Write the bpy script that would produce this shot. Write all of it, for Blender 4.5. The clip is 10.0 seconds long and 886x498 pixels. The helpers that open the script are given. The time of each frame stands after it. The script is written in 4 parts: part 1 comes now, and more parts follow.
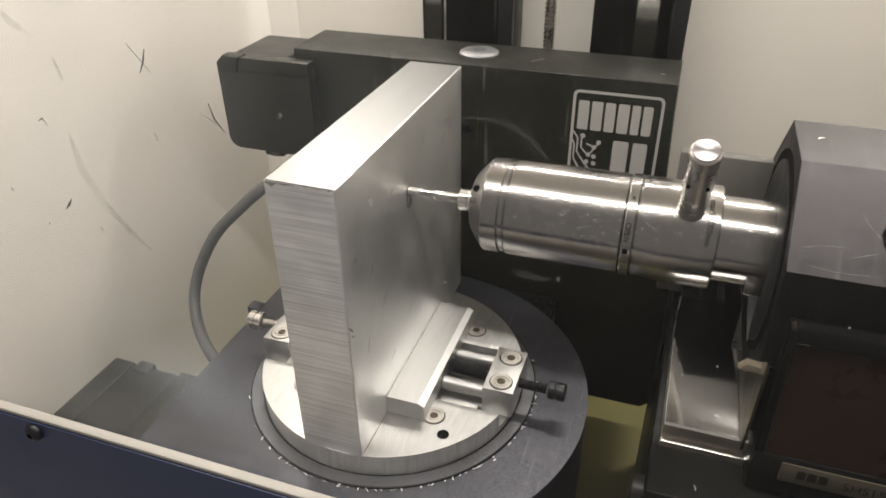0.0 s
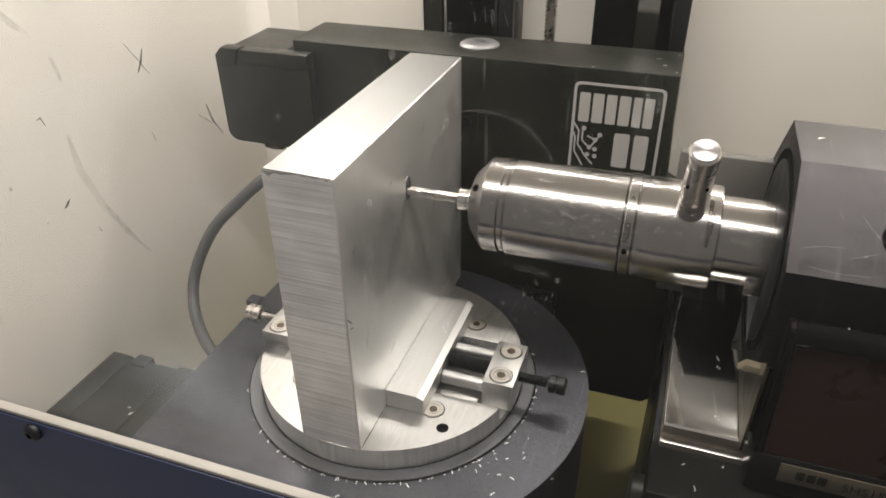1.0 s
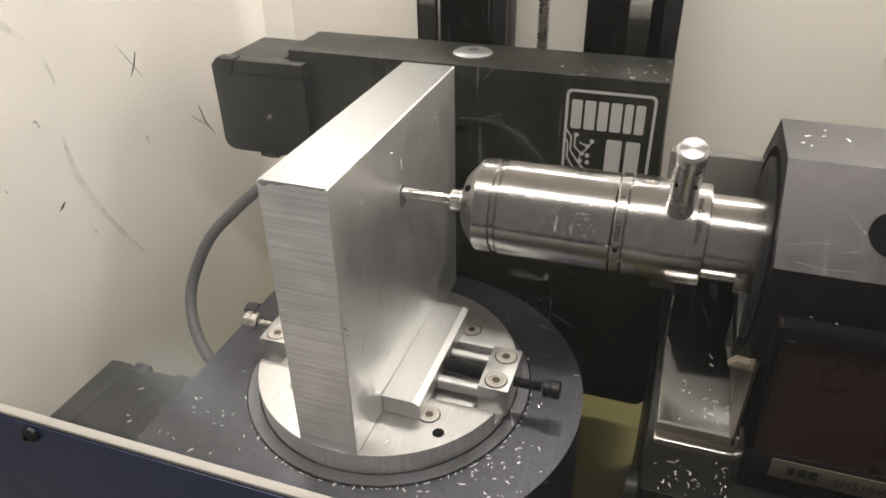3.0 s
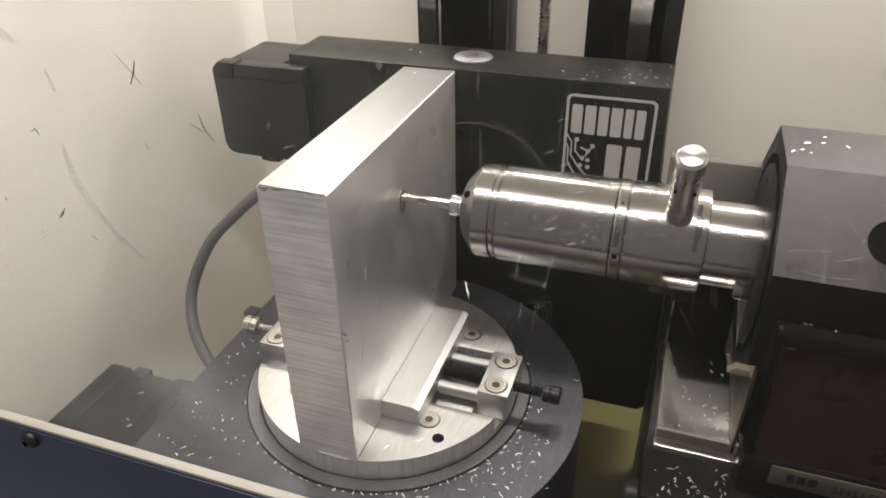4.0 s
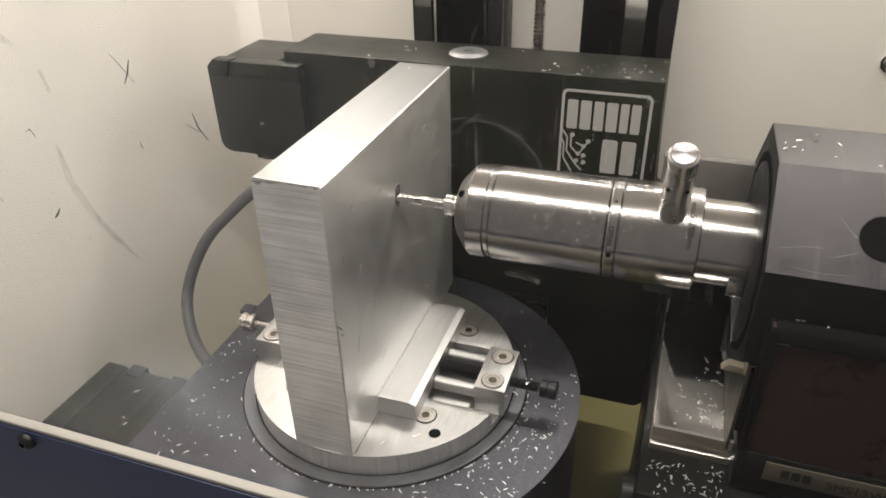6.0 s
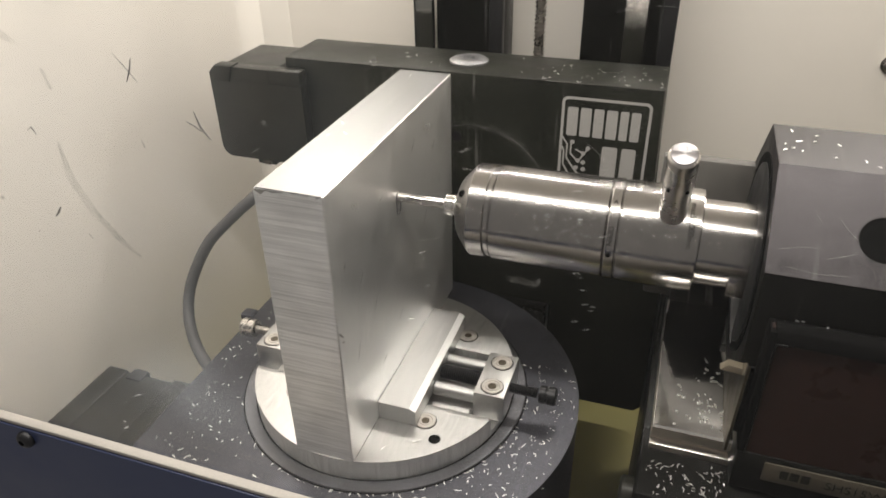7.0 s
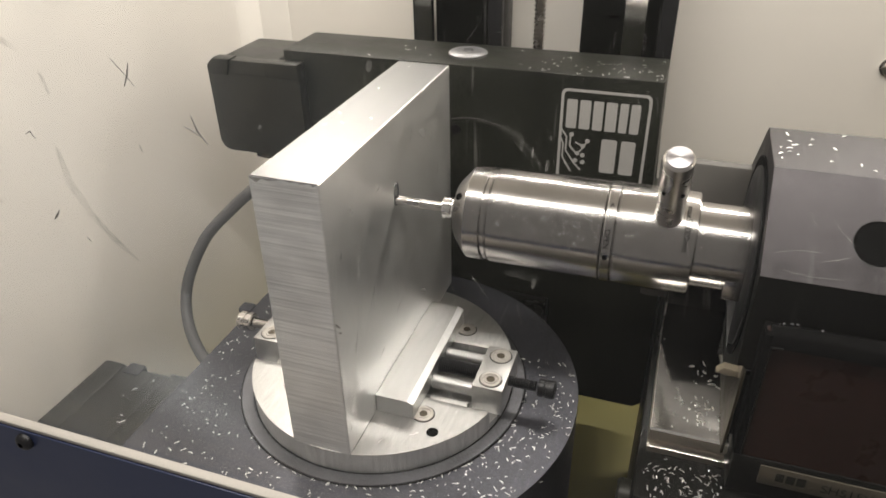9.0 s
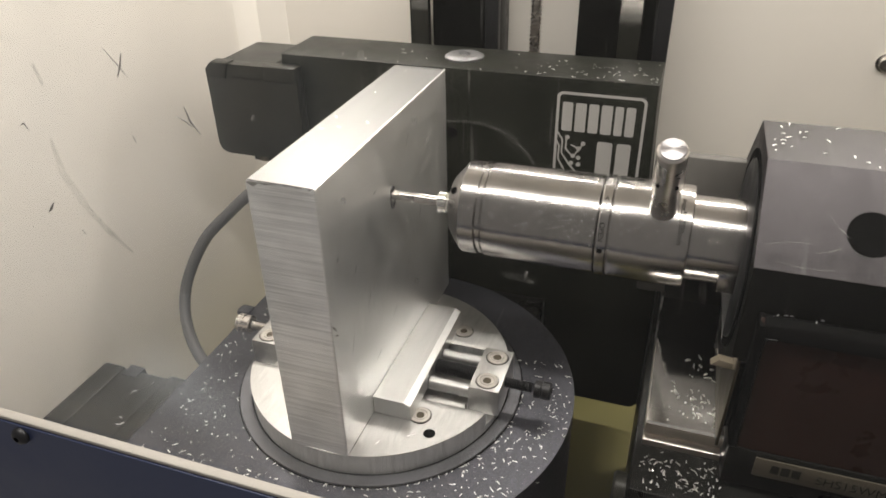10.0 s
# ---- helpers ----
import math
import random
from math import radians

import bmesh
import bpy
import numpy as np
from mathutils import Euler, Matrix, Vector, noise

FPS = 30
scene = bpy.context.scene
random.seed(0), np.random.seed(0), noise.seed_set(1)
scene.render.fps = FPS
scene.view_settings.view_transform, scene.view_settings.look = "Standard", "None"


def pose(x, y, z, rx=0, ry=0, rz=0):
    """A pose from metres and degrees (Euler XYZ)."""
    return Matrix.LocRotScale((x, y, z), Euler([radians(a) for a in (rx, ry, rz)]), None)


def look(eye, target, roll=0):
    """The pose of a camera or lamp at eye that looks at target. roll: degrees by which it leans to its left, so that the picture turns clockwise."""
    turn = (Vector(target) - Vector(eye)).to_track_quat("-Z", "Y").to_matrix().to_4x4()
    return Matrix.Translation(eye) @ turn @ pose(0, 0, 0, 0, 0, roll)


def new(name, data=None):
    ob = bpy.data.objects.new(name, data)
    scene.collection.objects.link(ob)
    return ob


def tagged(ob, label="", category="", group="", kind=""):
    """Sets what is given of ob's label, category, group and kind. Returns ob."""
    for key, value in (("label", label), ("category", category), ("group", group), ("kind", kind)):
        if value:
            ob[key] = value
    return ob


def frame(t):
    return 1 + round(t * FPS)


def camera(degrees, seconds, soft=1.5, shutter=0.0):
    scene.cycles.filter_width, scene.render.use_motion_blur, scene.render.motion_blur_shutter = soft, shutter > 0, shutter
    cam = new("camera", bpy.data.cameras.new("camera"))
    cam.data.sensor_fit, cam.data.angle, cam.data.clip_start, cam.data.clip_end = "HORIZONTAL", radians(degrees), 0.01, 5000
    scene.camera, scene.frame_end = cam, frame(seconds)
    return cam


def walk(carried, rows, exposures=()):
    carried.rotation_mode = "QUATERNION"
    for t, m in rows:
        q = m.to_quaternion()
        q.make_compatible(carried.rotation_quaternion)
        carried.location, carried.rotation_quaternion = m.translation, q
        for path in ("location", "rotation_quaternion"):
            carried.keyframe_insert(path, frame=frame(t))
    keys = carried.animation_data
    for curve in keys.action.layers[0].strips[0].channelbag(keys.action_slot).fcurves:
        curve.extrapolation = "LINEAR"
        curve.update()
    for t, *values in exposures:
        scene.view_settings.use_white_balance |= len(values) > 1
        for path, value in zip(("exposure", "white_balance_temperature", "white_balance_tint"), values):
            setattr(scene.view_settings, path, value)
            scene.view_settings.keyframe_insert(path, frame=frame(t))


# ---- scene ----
cam = camera(64.015, 10.0, soft=1.7, shutter=0.5)
walk(cam, [
    (0.0, pose(0.07913, -0.14178, 0.08244, 57.914, 0.593, 19.073)),
    (0.5, pose(0.07949, -0.14158, 0.08296, 57.818, 0.551, 19.146)),
    (1.0, pose(0.07932, -0.14107, 0.08262, 57.777, 0.577, 19.173)),
    (1.5, pose(0.07986, -0.14141, 0.08268, 57.863, 0.668, 19.047)),
    (2.0, pose(0.08145, -0.14207, 0.08220, 57.959, 0.954, 18.898)),
    (2.5, pose(0.08124, -0.14275, 0.08226, 58.002, 0.909, 18.764)),
    (4.0, pose(0.08154, -0.14179, 0.08350, 58.269, 0.894, 18.947)),
    (4.5, pose(0.08232, -0.14207, 0.08374, 58.306, 0.854, 18.935)),
    (5.0, pose(0.08299, -0.14195, 0.08373, 58.342, 1.094, 18.787)),
    (5.5, pose(0.08286, -0.14220, 0.08295, 58.433, 1.148, 18.674)),
    (7.0, pose(0.08241, -0.14273, 0.08293, 58.488, 0.875, 18.728)),
    (7.5, pose(0.08303, -0.14218, 0.08325, 58.452, 0.942, 18.838)),
    (8.0, pose(0.08335, -0.14234, 0.08403, 58.508, 0.966, 18.708)),
    (8.5, pose(0.08426, -0.14241, 0.08412, 58.679, 0.980, 18.732)),
    (9.0, pose(0.08349, -0.14266, 0.08356, 58.616, 0.901, 18.838)),
    (9.5, pose(0.08337, -0.14337, 0.08357, 58.659, 0.851, 18.785)),
    (10.0, pose(0.08499, -0.14344, 0.08196, 58.662, 1.014, 18.739)),
], exposures=[(0.0, 0.0), (10.0, 0.0)])

# world: dim room around the machine
world = bpy.data.worlds.new("room")
world.use_nodes = True
scene.world = world
world.node_tree.nodes["Background"].inputs[0].default_value = (1.0, 0.93, 0.88, 1)
world.node_tree.nodes["Background"].inputs[1].default_value = 0.26


def strip_lamp(name, x, y, z, tx, ty, tz, length, width, watts):
    data = bpy.data.lights.new(name, "AREA")
    data.shape, data.size, data.size_y, data.energy = "RECTANGLE", length / 1000, width / 1000, watts
    data.color = (1.0, 0.945, 0.87)
    ob = new(name, data)
    ob.matrix_world = look((x / 1000, y / 1000, z / 1000), (tx / 1000, ty / 1000, tz / 1000))
    return ob


# LED strips in the top corners of the enclosure
strip_lamp("led_strip_light_front", 40, -28, 176, 40, 49, -60, 400, 10, 0.86)
strip_lamp("led_strip_light_back", 40, 224, 160, 40, 60, -24, 400, 10, 1.28)


# ---- materials ----
def material(name, base, rough=0.5, metal=0.0, vary=0.1, grain=900.0, stain=60.0, bump=0.1, stretch=(1, 1, 1),
             rough_vary=0.1, specular=0.5, aniso=0.0):
    m = bpy.data.materials.new(name)
    m.use_nodes = True
    nt = m.node_tree
    b = nt.nodes["Principled BSDF"]
    b.inputs["Metallic"].default_value = metal
    b.inputs["Specular IOR Level"].default_value = specular
    b.inputs["Anisotropic"].default_value = aniso
    co = nt.nodes.new("ShaderNodeTexCoord")
    mp = nt.nodes.new("ShaderNodeMapping")
    mp.inputs["Scale"].default_value = stretch
    nt.links.new(co.outputs["Object"], mp.inputs["Vector"])
    n1 = nt.nodes.new("ShaderNodeTexNoise")
    n1.inputs["Scale"].default_value, n1.inputs["Detail"].default_value = grain, 3
    n2 = nt.nodes.new("ShaderNodeTexNoise")
    n2.inputs["Scale"].default_value, n2.inputs["Detail"].default_value = stain, 6
    n2.inputs["Roughness"].default_value = 0.65
    nt.links.new(mp.outputs[0], n1.inputs["Vector"])
    nt.links.new(co.outputs["Object"], n2.inputs["Vector"])
    mix = nt.nodes.new("ShaderNodeMath")
    mix.operation = "ADD"
    nt.links.new(n1.outputs[0], mix.inputs[0])
    nt.links.new(n2.outputs[0], mix.inputs[1])
    ramp = nt.nodes.new("ShaderNodeMapRange")
    ramp.inputs["From Min"].default_value, ramp.inputs["From Max"].default_value = 0.65, 1.35
    ramp.inputs["To Min"].default_value, ramp.inputs["To Max"].default_value = 1 - vary, 1 + vary
    nt.links.new(mix.outputs[0], ramp.inputs["Value"])
    col = nt.nodes.new("ShaderNodeVectorMath")
    col.operation = "SCALE"
    col.inputs[0].default_value = base
    nt.links.new(ramp.outputs[0], col.inputs["Scale"])
    nt.links.new(col.outputs[0], b.inputs["Base Color"])
    rr = nt.nodes.new("ShaderNodeMapRange")
    rr.inputs["From Min"].default_value, rr.inputs["From Max"].default_value = 0.3, 0.7
    rr.inputs["To Min"].default_value, rr.inputs["To Max"].default_value = max(0.02, rough - rough_vary), min(1, rough + rough_vary)
    nt.links.new(n2.outputs[0], rr.inputs["Value"])
    nt.links.new(rr.outputs[0], b.inputs["Roughness"])
    if bump:
        bp = nt.nodes.new("ShaderNodeBump")
        bp.inputs["Strength"].default_value, bp.inputs["Distance"].default_value = bump, 0.0002
        nt.links.new(n1.outputs[0], bp.inputs["Height"])
        nt.links.new(bp.outputs[0], b.inputs["Normal"])
    return m


def scratched(m, amount=0.5, light=(0.5, 0.5, 0.48), scale=70.0, seed=0.0):
    """Adds fine pale scratches to a material."""
    nt = m.node_tree
    b = nt.nodes["Principled BSDF"]
    src = b.inputs["Base Color"].links[0].from_socket
    co = nt.nodes.new("ShaderNodeTexCoord")
    total = None
    for k in range(3):
        mp = nt.nodes.new("ShaderNodeMapping")
        mp.inputs["Rotation"].default_value = (0.4 * k + seed, 0.7 + 1.1 * k, 2.1 * k + seed)
        mp.inputs["Scale"].default_value = (1, 0.035, 0.035)
        nt.links.new(co.outputs["Object"], mp.inputs["Vector"])
        vo = nt.nodes.new("ShaderNodeTexNoise")
        vo.inputs["Scale"].default_value, vo.inputs["Detail"].default_value = scale * 6 * (1 + 0.6 * k), 2
        vo.inputs["Distortion"].default_value = 0.15
        nt.links.new(mp.outputs[0], vo.inputs["Vector"])
        mr = nt.nodes.new("ShaderNodeMapRange")
        mr.inputs["From Min"].default_value, mr.inputs["From Max"].default_value = 0.66, 0.74
        nt.links.new(vo.outputs[0], mr.inputs["Value"])
        if total is None:
            total = mr.outputs[0]
        else:
            mx = nt.nodes.new("ShaderNodeMath")
            mx.operation = "MAXIMUM"
            nt.links.new(total, mx.inputs[0])
            nt.links.new(mr.outputs[0], mx.inputs[1])
            total = mx.outputs[0]
    br = nt.nodes.new("ShaderNodeTexNoise")
    br.inputs["Scale"].default_value, br.inputs["Detail"].default_value = scale * 0.9, 4
    nt.links.new(co.outputs["Object"], br.inputs["Vector"])
    bm_ = nt.nodes.new("ShaderNodeMapRange")
    bm_.inputs["From Min"].default_value, bm_.inputs["From Max"].default_value = 0.46, 0.66
    bm_.inputs["To Max"].default_value = amount
    nt.links.new(br.outputs[0], bm_.inputs["Value"])
    sc = nt.nodes.new("ShaderNodeMath")
    sc.operation = "MULTIPLY"
    nt.links.new(bm_.outputs[0], sc.inputs[1])
    nt.links.new(total, sc.inputs[0])
    mx = nt.nodes.new("ShaderNodeMix")
    mx.data_type = "RGBA"
    nt.links.new(sc.outputs[0], mx.inputs["Factor"])
    nt.links.new(src, mx.inputs[6])
    mx.inputs[7].default_value = (*light, 1)
    nt.links.new(mx.outputs[2], b.inputs["Base Color"])
    return m


# base colour lowered to hold back lamp glare on the block's top
ALU_TOP = material("dimmed_milled_aluminium", (0.25, 0.25, 0.255), 0.40, 1.0, 0.1, 500, 40, 0.15, (1, 0.05, 1), 0.06)
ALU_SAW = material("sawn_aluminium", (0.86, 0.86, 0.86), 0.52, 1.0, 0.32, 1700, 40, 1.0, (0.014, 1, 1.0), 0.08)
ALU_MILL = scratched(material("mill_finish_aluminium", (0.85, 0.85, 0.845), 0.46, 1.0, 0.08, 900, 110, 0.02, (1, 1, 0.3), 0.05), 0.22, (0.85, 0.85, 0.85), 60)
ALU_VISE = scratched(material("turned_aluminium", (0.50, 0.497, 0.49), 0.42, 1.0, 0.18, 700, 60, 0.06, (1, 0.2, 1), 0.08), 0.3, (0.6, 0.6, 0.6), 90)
# rim colour raised to stand in for light reflected from the slab
VISE_SIDE = material("lightened_turned_rim", (0.74, 0.74, 0.74), 0.60, 1.0, 0.2, 900, 120, 0.4, (1, 1, 0.06), 0.1)
STEEL = material("polished_steel", (0.60, 0.57, 0.54), 0.27, 1.0, 0.05, 2500, 80, 0.02, (0.05, 1, 1), 0.05)


def turned_grain(m, amount):
    """Circular turning marks about the part's own x axis."""
    nt = m.node_tree
    tan = nt.nodes.new("ShaderNodeTangent")
    tan.direction_type, tan.axis = "RADIAL", "X"
    b = nt.nodes["Principled BSDF"]
    nt.links.new(tan.outputs[0], b.inputs["Tangent"])
    b.inputs["Anisotropic"].default_value = amount
    b.inputs["Anisotropic Rotation"].default_value = 0.25
    return m


PIN_FACE = turned_grain(material("turned_end_face", (0.42, 0.41, 0.43), 0.33, 1.0, 0.1, 1500, 200, 0.0), 0.85)
PIN_FACE.node_tree.nodes["Tangent"].axis = "Z"
BARREL = turned_grain(material("turned_steel_barrel", (0.39, 0.378, 0.37), 0.225, 1.0, 0.06, 1500, 80, 0.0, (1, 0.05, 0.05), 0.03), 0.6)
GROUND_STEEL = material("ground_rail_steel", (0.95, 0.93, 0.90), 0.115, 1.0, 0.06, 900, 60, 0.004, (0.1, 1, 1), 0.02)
STEEL_BRIGHT = material("bright_steel", (0.80, 0.79, 0.77), 0.14, 1.0, 0.05, 900, 60, 0.03, (0.1, 1, 1), 0.05)
MATTE_GREY = material("matte_grey_coat", (0.09, 0.085, 0.08), 0.6, 0.0, 0.15, 1200, 60, 0.1)
SCREW_HEAD = material("worn_steel_screw", (0.50, 0.475, 0.44), 0.42, 1.0, 0.15, 1500, 200, 0.08)
SEAL = material("worn_grey_ring", (0.135, 0.135, 0.148), 0.45, 0.8, 0.4, 1400, 40, 0.1)
SOCKET = material("dark_bronze_socket", (0.09, 0.075, 0.055), 0.45, 0.8, 0.2, 1500, 200, 0.1)
RAIL_SIDE = material("rough_rail_side", (0.62, 0.57, 0.50), 0.42, 1.0, 0.1, 900, 60, 0.02, (0.1, 1, 1), 0.06)
PIN_BODY = material("plain_steel_pin", (0.52, 0.50, 0.48), 0.27, 1.0, 0.05, 900, 60, 0.0, (1, 1, 1), 0.03)
PIN_END = material("turned_steel", (0.27, 0.27, 0.28), 0.48, 1.0, 0.2, 1200, 200, 0.3)
CARBIDE = material("carbide", (0.52, 0.50, 0.48), 0.10, 1.0, 0.08, 900, 60, 0.05)
DARK_STEEL = material("black_oxide_steel", (0.03, 0.03, 0.032), 0.4, 0.6, 0.2, 1200, 90, 0.1)
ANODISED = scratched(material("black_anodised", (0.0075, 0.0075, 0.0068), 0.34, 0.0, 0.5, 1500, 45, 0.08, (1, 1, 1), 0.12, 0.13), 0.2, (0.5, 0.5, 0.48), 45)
PLATE_BLACK = scratched(material("dusty_black_anodised", (0.0155, 0.0162, 0.0128), 0.42, 0.0, 0.9, 700, 28, 0.08, (1, 1, 1), 0.12, 0.17), 0.16, (0.4, 0.4, 0.38), 45)
BLACK_GLOSS = material("glossy_black_plastic", (0.006, 0.006, 0.0058), 0.14, 0.0, 0.2, 900, 60, 0.02, (1, 1, 1), 0.05, 0.25)
DULL_PLATE = material("dull_tan_steel", (0.12, 0.104, 0.08), 0.36, 1.0, 0.1, 900, 80, 0.0)
JAW = material("brushed_aluminium", (0.50, 0.50, 0.497), 0.42, 1.0, 0.1, 900, 80, 0.08, (1, 0.08, 1), 0.06)
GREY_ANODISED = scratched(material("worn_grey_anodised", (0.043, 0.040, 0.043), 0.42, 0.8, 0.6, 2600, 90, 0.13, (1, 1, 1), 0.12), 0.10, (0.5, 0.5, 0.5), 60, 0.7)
SLAB_TOP = scratched(material("worn_black_anodised", (0.087, 0.088, 0.104), 0.42, 0.8, 0.5, 1600, 22, 0.08, (1, 1, 1), 0.1), 0.16, (0.4, 0.4, 0.42), 60, 0.3)
DARK_PLASTIC = material("dark_plastic", (0.014, 0.0138, 0.0105), 0.42, 0.0, 0.25, 1200, 60, 0.03, (1, 1, 1), 0.1, 0.28)
SHIELD = material("brown_shield", (0.023, 0.0112, 0.009), 0.3, 0.0, 0.3, 900, 50, 0.05, (1, 1, 1), 0.1, 0.2)
CREAM = material("cream_powder_coat", (0.78, 0.745, 0.70), 0.5, 0.0, 0.05, 1800, 14, 0.12)
OLIVE = material("olive_floor", (0.225, 0.205, 0.075), 0.5, 0.0, 0.12, 900, 25, 0.1)
NAVY = material("navy_paint", (0.033, 0.045, 0.100), 0.42, 0.0, 0.10, 2200, 30, 0.15)
GASKET = material("white_gasket", (0.41, 0.385, 0.35), 0.6, 0.0, 0.08, 1500, 80, 0.1)
LOGO = material("grey_print", (0.33, 0.32, 0.31), 0.55, 0.0, 0.10, 1800, 120, 0.05)
RUBBER = material("grey_cable_rubber", (0.088, 0.088, 0.09), 0.5, 0.0, 0.15, 1500, 90, 0.1)
LABEL = material("tan_label", (0.09, 0.077, 0.058), 0.5, 0.2, 0.12, 900, 90, 0.05)
# near-black for print, gaps and ledges, and the shade inside flat holes
INK = material("black_print_and_hole_shade", (0.006, 0.006, 0.006), 0.8, 0.0, 0.05, 900, 90, 0.0, (1, 1, 1), 0.1, 0.04)
CHIP = material("bright_chip", (0.95, 0.95, 0.94), 0.34, 1.0, 0.05, 1500, 200, 0.1)
BRASS = material("pale_wiper", (0.21, 0.18, 0.135), 0.4, 0.3, 0.1, 900, 90, 0.1)
MARK = material("dark_mark", (0.24, 0.23, 0.215), 0.7, 0.0, 0.1, 900, 90, 0.0)


def window_glass():
    m = bpy.data.materials.new("window_glass")
    m.use_nodes = True
    nt = m.node_tree
    out = nt.nodes["Material Output"]
    nt.nodes.remove(nt.nodes["Principled BSDF"])
    tr = nt.nodes.new("ShaderNodeBsdfTransparent")
    tr.inputs[0].default_value = (0.97, 0.97, 0.96, 1)
    gl = nt.nodes.new("ShaderNodeBsdfGlossy")
    gl.inputs["Roughness"].default_value = 0.05
    lw = nt.nodes.new("ShaderNodeLayerWeight")
    pw = nt.nodes.new("ShaderNodeMath")
    pw.operation = "POWER"
    pw.inputs[1].default_value = 4.0
    fr = nt.nodes.new("ShaderNodeMath")
    fr.operation = "MULTIPLY_ADD"
    fr.inputs[1].default_value, fr.inputs[2].default_value = 0.5, 0.012
    nt.links.new(lw.outputs["Facing"], pw.inputs[0])
    nt.links.new(pw.outputs[0], fr.inputs[0])
    mx = nt.nodes.new("ShaderNodeMixShader")
    nt.links.new(fr.outputs[0], mx.inputs[0])
    nt.links.new(tr.outputs[0], mx.inputs[1])
    nt.links.new(gl.outputs[0], mx.inputs[2])
    # dust and coolant haze dried on the pane, thicker towards the hinge side
    co = nt.nodes.new("ShaderNodeTexCoord")
    sx = nt.nodes.new("ShaderNodeSeparateXYZ")
    nt.links.new(co.outputs["Object"], sx.inputs[0])
    mr = nt.nodes.new("ShaderNodeMapRange")
    mr.inputs["From Min"].default_value, mr.inputs["From Max"].default_value = -0.03, 0.05
    mr.inputs["To Min"].default_value, mr.inputs["To Max"].default_value = 0.024, 0.0008
    nt.links.new(sx.outputs[0], mr.inputs["Value"])
    no = nt.nodes.new("ShaderNodeTexNoise")
    no.inputs["Scale"].default_value, no.inputs["Detail"].default_value = 45, 5
    nt.links.new(co.outputs["Object"], no.inputs["Vector"])
    n2 = nt.nodes.new("ShaderNodeMapRange")
    n2.inputs["From Min"].default_value, n2.inputs["From Max"].default_value = 0.3, 0.7
    n2.inputs["To Min"].default_value, n2.inputs["To Max"].default_value = 0.5, 1.4
    nt.links.new(no.outputs[0], n2.inputs["Value"])
    mu = nt.nodes.new("ShaderNodeMath")
    mu.operation = "MULTIPLY"
    # soft bluish patch low on the pane, painting the sheen reflected by the slab
    ps = nt.nodes.new("ShaderNodeMapping")
    ps.vector_type = "TEXTURE"
    ps.inputs["Location"].default_value = (-0.016, 0.0, 0.024)
    ps.inputs["Scale"].default_value = (0.026, 1.0, 0.022)
    nt.links.new(co.outputs["Object"], ps.inputs["Vector"])
    ln = nt.nodes.new("ShaderNodeVectorMath")
    ln.operation = "LENGTH"
    nt.links.new(ps.outputs[0], ln.inputs[0])
    pm = nt.nodes.new("ShaderNodeMapRange")
    pm.interpolation_type = "SMOOTHSTEP"
    pm.inputs["From Min"].default_value, pm.inputs["From Max"].default_value = 0.1, 1.0
    pm.inputs["To Min"].default_value, pm.inputs["To Max"].default_value = 0.06, 0.0
    nt.links.new(ln.outputs["Value"], pm.inputs["Value"])
    ad = nt.nodes.new("ShaderNodeMath")
    ad.operation = "ADD"
    nt.links.new(mr.outputs[0], ad.inputs[0])
    nt.links.new(pm.outputs[0], ad.inputs[1])
    nt.links.new(ad.outputs[0], mu.inputs[0])
    nt.links.new(n2.outputs[0], mu.inputs[1])
    df = nt.nodes.new("ShaderNodeBsdfTranslucent")
    df.inputs[0].default_value = (0.82, 0.90, 1.0, 1)
    m2 = nt.nodes.new("ShaderNodeMixShader")
    nt.links.new(mu.outputs[0], m2.inputs[0])
    nt.links.new(mx.outputs[0], m2.inputs[1])
    nt.links.new(df.outputs[0], m2.inputs[2])
    nt.links.new(m2.outputs[0], out.inputs["Surface"])
    return m


GLASS = window_glass()


def film_on_glass(name, colour, cover):
    m = bpy.data.materials.new(name)
    m.use_nodes = True
    nt = m.node_tree
    b = nt.nodes["Principled BSDF"]
    b.inputs["Base Color"].default_value = (*colour, 1)
    b.inputs["Roughness"].default_value = 0.7
    no = nt.nodes.new("ShaderNodeTexNoise")
    no.inputs["Scale"].default_value = 700
    mr = nt.nodes.new("ShaderNodeMapRange")
    mr.inputs["From Min"].default_value, mr.inputs["From Max"].default_value = 0.3, 0.7
    mr.inputs["To Min"].default_value, mr.inputs["To Max"].default_value = 0.0, cover
    co = nt.nodes.new("ShaderNodeTexCoord")
    nt.links.new(co.outputs["Object"], no.inputs["Vector"])
    nt.links.new(no.outputs[0], mr.inputs["Value"])
    nt.links.new(mr.outputs[0], b.inputs["Alpha"])
    return m


SMUDGE_FILM = film_on_glass("dried_speck", (0.7, 0.7, 0.68), 0.26)
SCUFF = film_on_glass("pale_scuff", (0.5, 0.5, 0.48), 0.45)
HAZE_FILM = film_on_glass("grey_smear", (0.34, 0.33, 0.30), 0.09)

# ---- building helpers, in millimetres ----
BASE = {}


def thing(name, base, label, category, group="", kind=""):
    ob = new(name)
    ob.location = Vector(base) / 1000
    ob.empty_display_size = 0.01
    BASE[ob.name] = Vector(base)
    return tagged(ob, label, category, group, kind)


